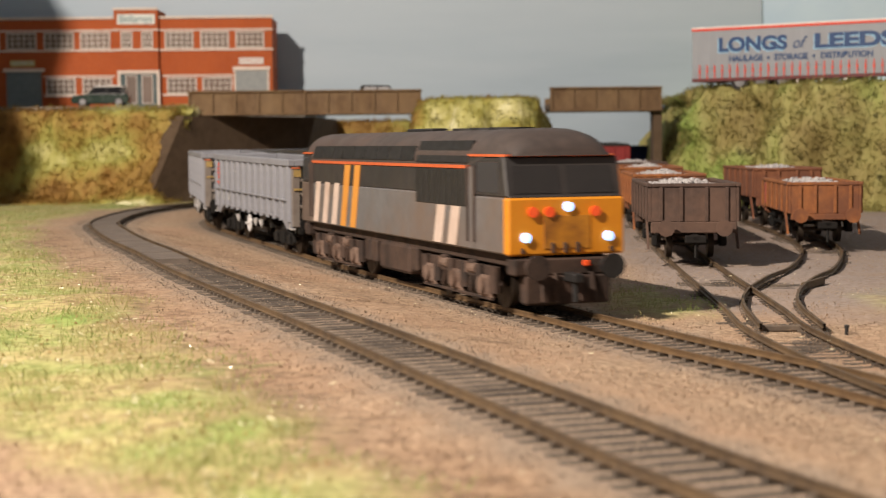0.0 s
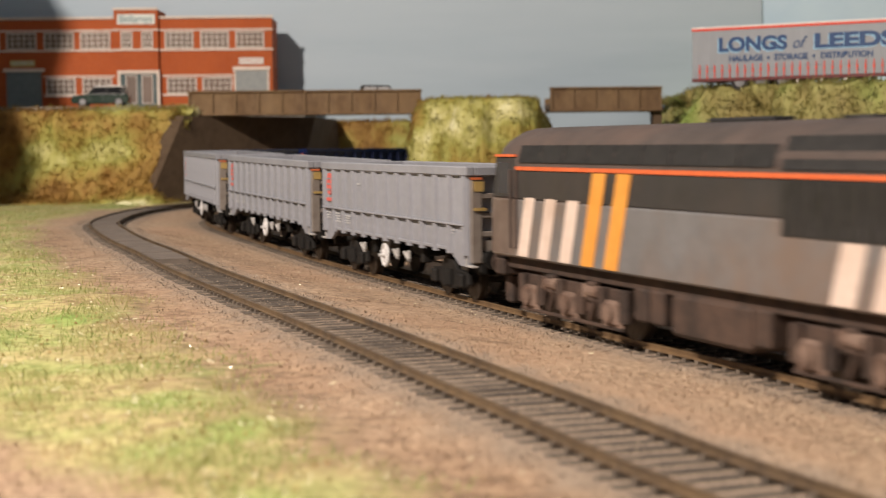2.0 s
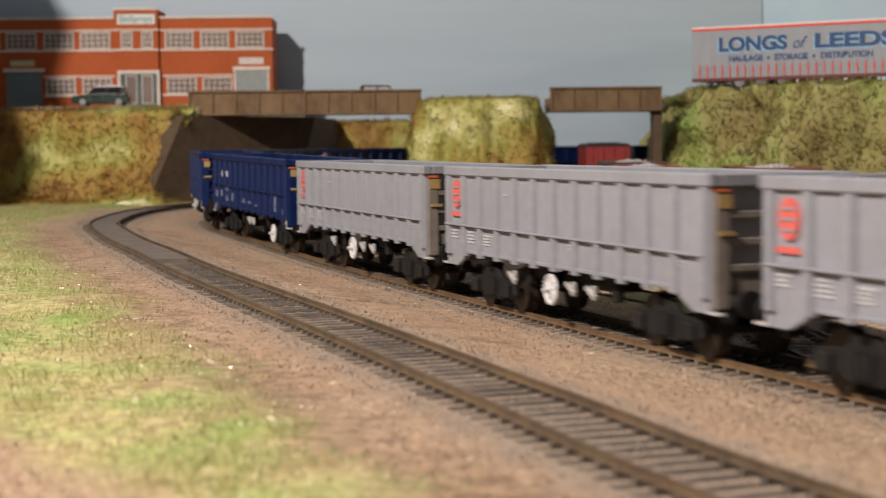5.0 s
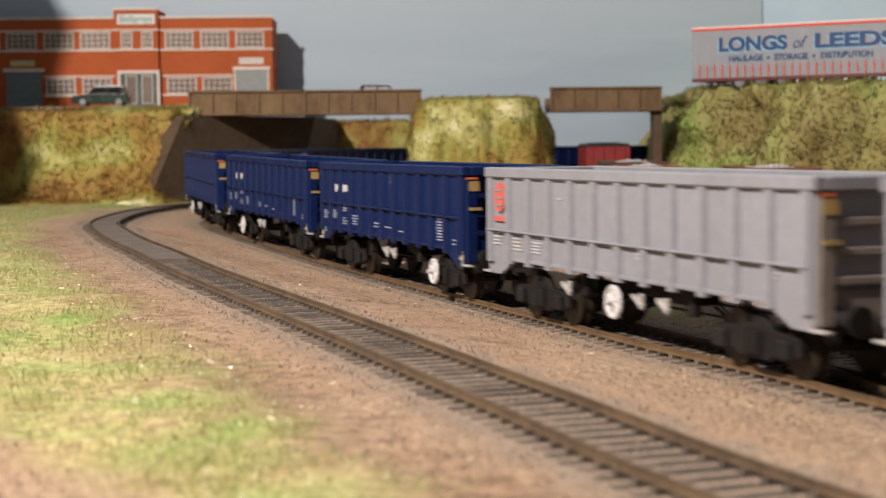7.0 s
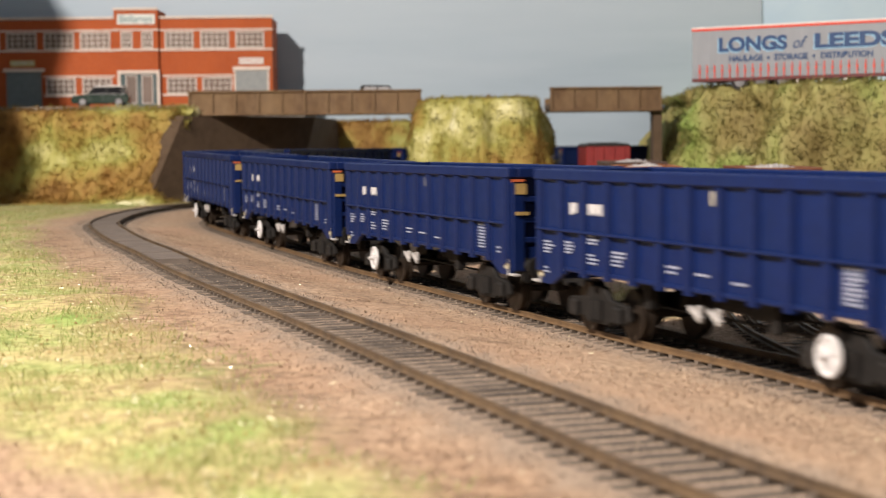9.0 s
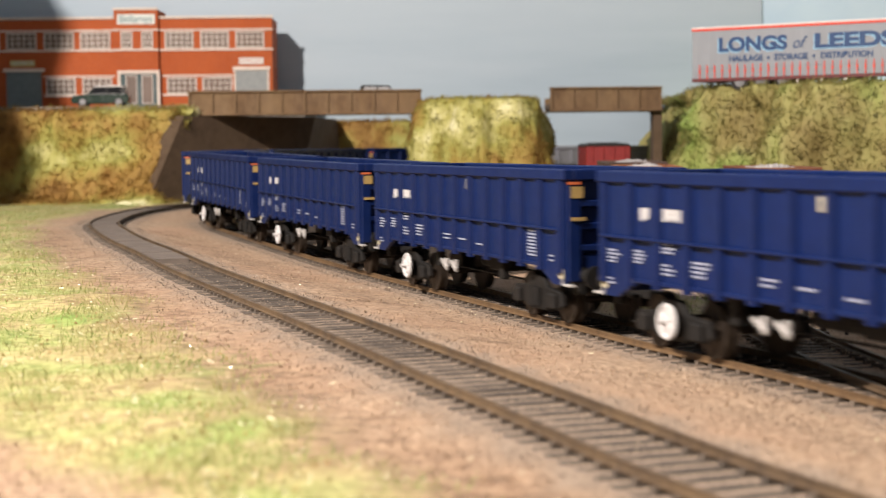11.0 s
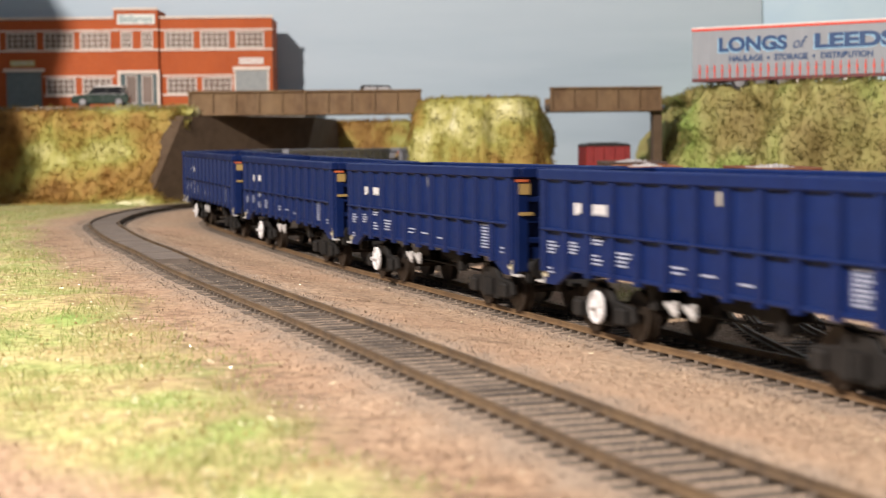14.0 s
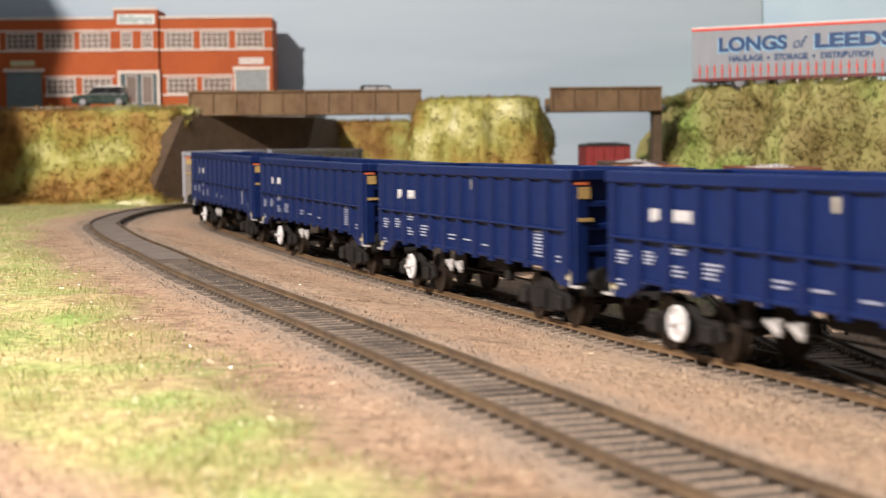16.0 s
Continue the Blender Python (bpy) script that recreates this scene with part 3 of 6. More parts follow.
def loco():
    top = empty("diesel_locomotive", "grey diesel locomotive with yellow cab front, striped sides, lit lamps", "locomotive")
    b = BOD
    lower = bmesh.new()
    prism(lower, [(-b, SILL), (b - 1.6, SILL), (b - 0.6, 33.0), (-b, 33.0)], -HW, HW, "y", 0.5)
    part("body", lower, M_LGREY, top)
    upper = bmesh.new()
    prism(upper, [(-b + 18.1, 33.05), (b - 31.5, 33.05), (b - 31.5, CANT - 0.1), (-b + 18.1, CANT - 0.1)], -HW + 0.02, HW - 0.02, "y", 0.3)
    part("upper_body", upper, M_LDARK, top, "dark grey upper side band")
    cab = bmesh.new()
    prism(cab, [(b - 31.4, 33.05), (b - 0.8, 33.05), (b - 3.8, 44.5), (b - 31.4, 44.5)], -HW + 0.05, HW - 0.05, "y", 0.5)
    part("cab", cab, M_LDARK, top, "dark grey cab with window pillars")
    cab2 = bmesh.new()
    prism(cab2, [(-b - 0.3, SILL + 0.3), (-b + 18, SILL + 0.3), (-b + 18, 33.0), (-b + 0.5, 33.0)], -HW - 0.05, HW + 0.05, "y", 0.5)
    part("rear_cab", cab2, M_LDIRT, top, "grey rear cab caked in brown grime")
    cab3 = bmesh.new()
    prism(cab3, [(-b + 0.5, 33.05), (-b + 18, 33.05), (-b + 18, 44.5), (-b + 3.4, 44.5)], -HW + 0.05, HW - 0.05, "y", 0.5)
    part("rear_cab_top", cab3, M_LDARK, top, "dark grey rear cab with window pillars")
    for s in (-1, 1):
        w = bmesh.new()
        box(w, -b + 5, -b + 13.5, *sorted((s * (HW - 0.6), s * (HW + 0.12))), 34.2, 43.0, 0.1)
        part("cab_side_window", w, M_SCREEN, top, "dark cab side window")
        ws = bmesh.new()
        ws.faces.new([ws.verts.new(p) for p in ((-b + 0.9, s * 1.2, 34.2), (-b + 0.9, s * 15.6, 34.2), (-b + 3.0, s * 14.8, 43.4), (-b + 3.0, s * 1.2, 43.4))])
        bmesh.ops.solidify(ws, geom=ws.faces[:], thickness=0.5)
        part("windscreen", ws, M_SCREEN, top, "dark cab windscreen")
    cr = bmesh.new()
    box(cr, -b + 3.4, -b + 18, -HW - 0.2, HW + 0.2, 44.5, 45.2)
    part("cab_stripe", cr, M_CANT, top, "thin orange stripe over the cab")
    rf = bmesh.new()
    sec = roof_section()
    xs = [(-b, 0.80, -3.4), (-b + 3, 0.93, -1.5), (-b + 10, 1.0, 0), (-b + 17.7, 1.0, 0), (-b + 18.3, 1.0, 0), (b - 31.5, 1.0, 0), (b - 31.3, 1.0, 0), (b - 16, 1.0, 0.1), (b - 9, 0.97, -1.0), (b - 4, 0.90, -3.6), (b - 2.2, 0.86, -6.4)]
    rings = []
    for x, k, dz in xs:
        rings.append([rf.verts.new((x, y * (k if z > CANT + 2 else (0.5 + 0.5 * k)), max(CANT + (0.9 if -b + 18 < x < b - 20 else 3.7), z + dz * (z - CANT) / (ROOF - CANT)))) for y, z in sec])
    for r0, r1 in zip(rings, rings[1:]):
        for i in range(len(sec) - 1):
            rf.faces.new((r0[i], r1[i], r1[i + 1], r0[i + 1]))
    rf.faces.new(rings[0])
    rf.faces.new(rings[-1][::-1])
    bmesh.ops.recalc_face_normals(rf, faces=rf.faces)
    part("roof", rf, M_LROOF, top, "sooty dark rounded roof", True)
    cr = bmesh.new()
    box(cr, -b + 18, b - 31.5, -HW - 0.25, HW + 0.25, CANT - 0.1, CANT + 0.9)
    part("cantrail_stripe", cr, M_CANT, top, "thin orange cantrail stripe")
    cr = bmesh.new()
    box(cr, b - 31.5, b - 9.0, -HW - 0.2, HW + 0.2, 44.5, 45.2)
    prism(cr, [(b - 8.99, -HW - 0.2), (b - 3.7, -HW * 0.94), (b - 3.7, HW * 0.94), (b - 8.99, HW + 0.2)], 44.5, 45.15, "z")
    part("cab_stripe", cr, M_CANT, top, "thin orange stripe over the cab")
    # yellow front
    yf = bmesh.new()
    box(yf, b - 3.5, b + 0.5, -HW - 0.15, HW + 0.15, SILL - 0.2, 33.0, 0.6)
    part("cab_front", yf, M_LYEL, top, "warning yellow cab front")
    pn = bmesh.new()
    box(pn, b + 0.45, b + 0.75, -7.0, 7.0, 18.6, 28.0, 0.1)
    part("front_panel", pn, mat("recessed_yellow", (0.22, 0.085, 0.012), (0.50, 0.21, 0.015), 90, 0.5, 0.05), top, "darker yellow central front panel")
    for y, z, m, nm, lab in ((0.3, 30.4, M_LAMP, "headlight", "bright white lit headlight"), (-12.6, 21.9, M_LAMP, "marker_light", "lit white marker light"), (12.6, 21.9, M_LAMP, "marker_light", "lit white marker light"), (-10.4, 29.0, M_LAMPRED, "tail_lamp", "red tail lamp"), (-5.4, 29.0, M_LAMPRED, "tail_lamp", "red tail lamp"), (8.6, 29.0, M_LAMPRED, "tail_lamp", "red tail lamp")):
        l = bmesh.new()
        rod(l, (b + 0.4, y, z), (b + 1.4, y, z), 1.4 if m == M_LAMP else 1.5, 20)
        part(nm, l, m, top, lab)
    for y in (-4.4, -0.6, 3.2, -13.6, 13.6):
        hs = bmesh.new()
        box(hs, b + 0.5, b + 1.3, y - 0.5, y + 0.5, 17.4, 19.0 if abs(y) > 9 else 20.4, 0.2)
        part("jumper_cable", hs, M_LBOG, top, "dirty front jumper cable")
    for s in (-1, 1):
        ws = bmesh.new()
        v = [ws.verts.new(p) for p in ((b - 0.75 - 0.15, s * 1.2, 34.2), (b - 0.75 - 0.15, s * 15.6, 34.2), (b - 3.55, s * 14.8, 43.4), (b - 3.55, s * 1.2, 43.4))]
        ws.faces.new(v)
        bmesh.ops.solidify(ws, geom=ws.faces[:], thickness=-0.5)
        part("windscreen", ws, M_SCREEN, top, "dark cab windscreen")
    sun_v = bmesh.new()
    box(sun_v, b - 2.5, b - 0.2, -HW + 0.6, HW - 0.6, 32.6, 33.6, 0.3)
    part("window_sill", sun_v, M_LDARK, top)
    for s in (-1, 1):
        yy = s * (HW + 0.1)
        w = bmesh.new()
        box(w, b - 24.5, b - 7, *sorted((s * (HW - 0.6), s * (HW + 0.12))), 34.2, 43.0, 0.1)
        part("cab_side_window", w, M_SCREEN, top, "dark cab side window")
        g = bmesh.new()
        for k in range(9):
            box(g, 35.6 + 0.2 + k * 5.5, 35.6 + 5.3 + k * 5.5, *sorted((s * (HW - 0.3), s * (HW + 0.3))), 29.6, CANT - 0.4, 0.15)
        part("radiator_grille", g, M_BLACK, top, "black side radiator grille")
        d = bmesh.new()
        for x0 in (b - 32.3, b - 26.6):
            box(d, x0, x0 + 0.7, *sorted((s * (HW - 0.1), s * (HW + 0.8))), 19.5, 42, 0.1)
        part("door_handrail", d, M_LROOF, top)
        d = bmesh.new()
        box(d, b - 31.4, b - 27.0, *sorted((s * (HW - 0.5), s * (HW + 0.12))), 17.5, 41.5)
        part("cab_door", d, M_LGREY, top, "narrow grey cab door")
        d = bmesh.new()
        for x0 in (-b + 14.5, -b + 18.4):
            box(d, x0, x0 + 0.7, *sorted((s * (HW - 0.1), s * (HW + 0.8))), 19.5, 41, 0.1)
        part("door_handrail", d, M_LROOF, top)

        def slash(name, x, wd, z0, z1, m, lab):
            q = bmesh.new()
            lean = 0.33
            y0, y1 = sorted((s * (HW + 0.02), s * (HW + 0.14)))
            prism(q, [(x, z0), (x + wd, z0), (x + wd + lean * (z1 - z0), z1), (x + lean * (z1 - z0), z1)], y0, y1, "y")
            part(name, q, m, top, lab)
        for x in (-98.0, -84.2, -70.4):
            slash("pale_stripe", x, 7.0, SILL + 0.6, 33.6, M_PALE, "pale diagonal stripe")
        for x in (-57.6, -44.3):
            slash("orange_stripe", x, 7.5, SILL + 0.6, CANT - 0.3, M_STRIPE, "orange diagonal stripe")
        for x in (52.6, 66.0):
            slash("pale_stripe", x, 8.0, SILL + 0.6, 29.4, M_PALE, "pale diagonal stripe")
        for k in range(9):
            p = bmesh.new()
            x0 = -97 + k * 14.5
            prism(p, [(HW * 1.015 * s, 43.0), (HW * 0.945 * s, 47.6), ((HW * 0.945 - 1.2) * s, 47.4), ((HW * 1.015 - 1.2) * s, 43.0)], x0, x0 + 14.1, "x")
            part("roof_panel", p, M_BLACK, top, "black roof side grille panel")
        p = bmesh.new()
        prism(p, [(HW * 1.02 * s, 42.6), (HW * 0.90 * s, 49.2), ((HW * 0.90 - 1.2) * s, 49.0), ((HW * 1.02 - 1.2) * s, 42.6)], 35.6, 85.2, "x")
        part("roof_panel", p, M_BLACK, top, "black roof side grille panel")
    # roof top details
    f = bmesh.new()
    for x in (42, 59, 76):
        rod(f, (x, 0, ROOF - 0.6), (x, 0, ROOF + 0.5), 7.0, 24)
    part("roof_fan", f, M_BLACK, top, "black roof fan")
    f = bmesh.new()
    box(f, -20, 8, -3, 3, ROOF - 0.5, ROOF + 0.9, 0.4)
    part("exhaust", f, M_BLACK, top)
    # underframe
    t = bmesh.new()
    box(t, -b + 3, b - 6, -14.5, 14.5, 13.4, SILL, 0.3)
    part("underframe", t, M_LBOG, top)
    t = bmesh.new()
    box(t, -14, 20, -15.5, 15.5, 4.5, 14.2, 1.0)
    part("fuel_tank", t, M_LBOG, top, "dirty brown fuel tank")
    for x in (-30, -22, 24):
        t = bmesh.new()
        box(t, x - 3, x + 3.6, -15.2, 15.2, 6.0, 14.0, 0.6)
        part("battery_box", t, M_LBOG, top)
    for c in (-68.5, 68.5):
        for s in (-1, 1):
            fr = bmesh.new()
            y0, y1 = sorted((s * 12.8, s * 14.4))
            prism(fr, [(c - 33, 7), (c - 31, 12.5), (c + 31, 12.5), (c + 33, 7), (c + 28, 5.4), (c + 20, 9.0), (c + 8, 5.4), (c - 8, 5.4), (c - 20, 9.0), (c - 28, 5.4)], y0, y1, "y", 0.3)
            for k in (-25, 0, 25):
                ax = bmesh.new()
                box(ax, c + k - 3.6, c + k + 3.6, *sorted((s * 14.5, s * 16.6)), 3.6, 10.0, 0.9)
                rod(ax, (c + k, s * 16.4, 7.0), (c + k, s * 17.5, 7.0), 2.5, 14)
                box(ax, c + k - 5.4, c + k + 5.4, *sorted((s * 14.5, s * 15.8)), 3.2, 4.8, 0.4)
                part("axle_box", ax, M_AXLE, top, "pale brown weathered axle box")
                for j in (-6.2, 6.2):
                    rod(fr, (c + k + j, s * 14.8, 5.0), (c + k + j, s * 14.8, 12.6), 1.7, 10)
            for j in (-12.5, 12.5):
                cy = bmesh.new()
                rod(cy, (c + j - 1.5, s * 15.2, 11.2), (c + j + 5.5, s * 15.2, 11.2), 1.6, 12)
                box(cy, c + j - 3.4, c + j - 1.6, *sorted((s * 14.5, s * 16.4)), 9.4, 13.0, 0.3)
                part("brake_cylinder", cy, M_AXLE, top)
                box(fr, c + j - 2.2, c + j + 2.2, *sorted((s * 13.8, s * 16.0)), 8.5, 13.6, 0.5)
                rod(fr, (c + j, s * 15.4, 4.4), (c + j + 3, s * 15.4, 9.5), 1.0, 8)
            rod(fr, (c - 31, s * 15.6, 3.2), (c + 31, s * 15.6, 3.2), 0.5, 6)
            part("bogie_frame", fr, M_LBOG, top, "rusty brown six-wheel bogie side frame")
        for k in (-25, 0, 25):
            wsb = bmesh.new()
            for s in (-1, 1):
                rod(wsb, (0, s * 7.2, 0), (0, s * 9.6, 0), 7.4, 28)
            rod(wsb, (0, -13, 0), (0, 13, 0), 1.2, 8)
            part("wheelset", wsb, M_WHEEL, top, "dull steel wheelset").location = ((c + k) * MM, 0, 7.4 * MM)
    for e in (-1, 1):
        bb = bmesh.new()
        box(bb, *sorted((e * (b - 5), e * (b + 1.2))), -16.2, 16.2, 11.2, 16.0, 0.5)
        part("buffer_beam", bb, M_LBOG, top, "dirty brown buffer beam")
        bb = bmesh.new()
        box(bb, *sorted((e * (b - 3), e * (b + 1.5))), -13, 13, 3.0, 11.2, 0.6)
        for y in (-8, -4, 3, 7):
            rod(bb, (e * (b + 1.8), y, 12), (e * (b + 3.2), y * 1.05, 4), 0.6, 6)
        part("front_valance", bb, M_LBOG, top, "dirty valance with hanging hoses")
        for s in (-1, 1):
            bf = bmesh.new()
            rod(bf, (e * (b + 1), s * 11.4, 13.8), (e * (b + 6.2), s * 11.4, 13.8), 1.9, 16)
            rod(bf, (e * (b + 6.2), s * 11.4, 13.8), (e * (b + 7.2), s * 11.4, 13.8), 3.5, 22)
            part("buffer", bf, M_LBOG if s < 0 else M_BLACK, top, "dark oval buffer")
        cpl = bmesh.new()
        box(cpl, *sorted((e * (b + 1), e * (b + 9))), -1.5, 1.5, 9.5, 12.0, 0.3)
        rod(cpl, (e * (b + 6), 0, 11), (e * (b + 6.5), 0, 4), 0.9, 8)
        part("coupling", cpl, M_BLACK, top)
        ln = bmesh.new()
        box(ln, *sorted((e * (b + 1.2), e * (b + 2.0))), 4.4, 6.4, 13.6, 15.2, 0.2)
        part("tail_lens", ln, M_LAMPRED, top, "red lens on the buffer beam")
    return top


# ---------- things that move ----------
def train_s(t):
    """Arc along the main line of the coupling behind the locomotive."""
    return 2688.5 + 111.667 * t + 0.094 * t * t


def ride(s, half):
    a, b = MAIN.at(s - half), MAIN.at(s + half)
    za, zb = z_main(a), z_main(b)
    p = (a + b) / 2
    yaw = math.degrees(math.atan2(b[1] - a[1], b[0] - a[0]))
    pitch = -math.degrees(math.atan2(zb - za, 2 * half))
    return place(p[0], p[1], (za + zb) / 2, yaw, 0, pitch)


TRAIN = []


def motions():
    for ob, back, half in TRAIN:
        walk(ob, [(0.2 * k, ride(train_s(0.2 * k) - back, half)) for k in range(81)])
        for w in [c for c in ob.children if c.name.startswith("wheelset")]:
            x, y, z = w.location
            walk(w, [(k / 15, pose(x, y, z, 0, math.degrees(train_s(k / 15) * MM / z) % 360.0, 0)) for k in range(241)])

# ---------- embankments ----------
def leaf_material(name, stops, patch=24.0, thin=0.0, island=0.16, lo=0.32, hi=0.68, fade=None):
    m = bpy.data.materials.new(name)
    m.use_nodes = True
    nd, ln = m.node_tree.nodes, m.node_tree.links.new
    g = nd.new("ShaderNodeNewGeometry")
    r = nd.new("ShaderNodeValToRGB")
    r.color_ramp.elements[0].position, r.color_ramp.elements[0].color = stops[0][0], (*stops[0][1], 1)
    r.color_ramp.elements[1].position, r.color_ramp.elements[1].color = stops[-1][0], (*stops[-1][1], 1)
    for p, c in stops[1:-1]:
        r.color_ramp.elements.new(p).color = (*c, 1)
    co = nd.new("ShaderNodeTexCoord")
    n = nd.new("ShaderNodeTexNoise")
    n.inputs["Scale"].default_value = patch
    n.inputs["Detail"].default_value = 4
    ln(co.outputs["Object"], n.inputs["Vector"])
    mx = nd.new("ShaderNodeMath")
    mx.operation = "MULTIPLY_ADD"
    mx.inputs[1].default_value = island
    ln(g.outputs["Random Per Island"], mx.inputs[0])
    sh = nd.new("ShaderNodeMapRange")
    sh.inputs[1].default_value, sh.inputs[2].default_value, sh.inputs[4].default_value = lo, hi, 0.96 - island
    ln(n.outputs[0], sh.inputs[0])
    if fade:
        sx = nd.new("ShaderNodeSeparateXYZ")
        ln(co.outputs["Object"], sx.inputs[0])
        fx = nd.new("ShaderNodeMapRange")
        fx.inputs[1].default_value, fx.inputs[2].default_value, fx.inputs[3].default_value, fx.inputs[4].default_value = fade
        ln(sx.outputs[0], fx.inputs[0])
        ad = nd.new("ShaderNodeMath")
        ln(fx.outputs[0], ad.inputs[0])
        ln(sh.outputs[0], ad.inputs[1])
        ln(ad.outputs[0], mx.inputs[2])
    else:
        ln(sh.outputs[0], mx.inputs[2])
    ln(mx.outputs[0], r.inputs[0])
    bs = nd["Principled BSDF"]
    ln(r.outputs[0], bs.inputs["Base Color"])
    bs.inputs["Roughness"].default_value = 0.7
    bs.inputs["Specular IOR Level"].default_value = 0.25
    tl = nd.new("ShaderNodeBsdfTranslucent")
    ln(r.outputs[0], tl.inputs["Color"])
    ms = nd.new("ShaderNodeMixShader")
    ms.inputs[0].default_value = thin
    ln(bs.outputs[0], ms.inputs[1])
    ln(tl.outputs[0], ms.inputs[2])
    ln(ms.outputs[0], nd["Material Output"].inputs[0])
    return m


STRAW = [(0.0, (0.20, 0.105, 0.028)), (0.22, (0.30, 0.175, 0.045)), (0.42, (0.36, 0.275, 0.070)), (0.60, (0.36, 0.345, 0.090)), (0.78, (0.56, 0.53, 0.22)), (1.0, (0.80, 0.77, 0.50))]
OLIVE = [(0.0, (0.17, 0.125, 0.042)), (0.25, (0.29, 0.245, 0.090)), (0.5, (0.33, 0.315, 0.115)), (0.72, (0.27, 0.315, 0.085)), (0.85, (0.30, 0.40, 0.105)), (1.0, (0.58, 0.55, 0.29))]
# left bank: fade shifts the ramp darker at the outer end, paler by the bridge
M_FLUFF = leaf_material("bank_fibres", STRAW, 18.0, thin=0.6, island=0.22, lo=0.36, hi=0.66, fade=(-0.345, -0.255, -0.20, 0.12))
M_FLUFFR = leaf_material("green_bank_fibres", OLIVE, 20.0, thin=0.6, island=0.24)
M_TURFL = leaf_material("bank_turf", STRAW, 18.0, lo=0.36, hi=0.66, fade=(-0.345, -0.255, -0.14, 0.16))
M_TURFR = leaf_material("green_bank_turf", OLIVE, 20.0)
M_FLUFFB = leaf_material("rust_bank_fibres", STRAW, 26.0, thin=0.6, island=0.22, fade=(-1.0, 1.0, -0.16, -0.16))
M_TURFB = leaf_material("rust_bank_turf", STRAW, 26.0, fade=(-1.0, 1.0, -0.16, -0.16))
M_FLUFFM = leaf_material("straw_mound_fibres", STRAW, 24.0, thin=0.6, island=0.22, fade=(-1.0, 1.0, 0.04, 0.04))
M_TURFM = leaf_material("straw_mound_turf", STRAW, 24.0, fade=(-1.0, 1.0, 0.06, 0.06))
M_DARKLEAF = leaf_material("dark_scatter_leaf", [(0.0, (0.028, 0.026, 0.010)), (0.6, (0.065, 0.062, 0.020)), (1.0, (0.12, 0.11, 0.035))], island=0.5)
M_MEADOW = leaf_material("meadow_fibres", [(0.0, (0.33, 0.22, 0.115)), (0.18, (0.47, 0.37, 0.185)), (0.42, (0.39, 0.385, 0.155)), (0.68, (0.30, 0.365, 0.115)), (0.86, (0.20, 0.36, 0.07)), (1.0, (0.68, 0.63, 0.40))], 30.0, thin=0.5, island=0.40)

def bank(name, base, lean, ztop, back, label, material=None, seed=1.0, rough_=7.0, zbase=0.0, warp=None, drop=0.0):
    """A turfed bank. base: its foot; lean: how far its face leans back (towards +normal); back: points behind it for the level top."""
    p = curve([(x, y * KY) for x, y in base], 26)
    back = (back[0], back[1] * KY, back[2])
    d = np.gradient(p, axis=0)
    d /= np.linalg.norm(d, axis=1)[:, None]
    nrm = np.stack([-d[:, 1], d[:, 0]], 1)
    prof = [(-1.1, -6), (-1.0, 0.0), (-0.55, 0.018), (-0.15, 0.05), (0.16, 0.14), (0.30, 0.26), (0.44, 0.41), (0.56, 0.56), (0.68, 0.70), (0.79, 0.83), (0.90, 0.93), (1.0, 0.985), (1.25, 1.0)]
    v, cols = [], len(p)
    for k, (u, h) in enumerate(prof):
        q = p + nrm * (lean * u)
        z = np.full(cols, zbase + (h if h < 0 else h * (ztop - zbase)))
        amp = rough_ if 1 < k < len(prof) - 1 else 1.5
        n = np.array([noise.fractal(Vector((x / 52, y / 52, h * 1.5 + seed)), 0.8, 2.1, 5) for x, y in q])
        n2 = np.array([noise.noise(Vector((x / 9, y / 9, h * 9 + seed))) for x, y in q])
        q = q - nrm * (amp * (1.6 * n + 0.35 * n2))[:, None]
        z = z + (0.35 * amp * n2 if k > 1 else 0)
        v += [(x + (warp(x, zz) if warp else 0), y, zz) for (x, y), zz in zip(q, z)]
    rows = len(prof)
    for t in (0.3, 0.7, 1.0):
        for i in range(cols):
            x0, y0, _ = v[(rows - 1) * cols + i]
            v.append((x0 + (back[0] - x0) * t * abs(back[2]) if back[2] else x0, y0 + (back[1] - y0) * t, ztop - drop + 0.8 * noise.noise(Vector((x0 / 20, y0 / 20 + t, seed)))))
    rows += 3
    f = [(j * cols + i, j * cols + i + 1, (j + 1) * cols + i + 1, (j + 1) * cols + i) for j in range(rows - 1) for i in range(cols - 1)]
    ob = sheet(name, v, f, material or M_TURFL)
    return tagged(ob, label, "embankment", kind="structure"), np.array(v), f


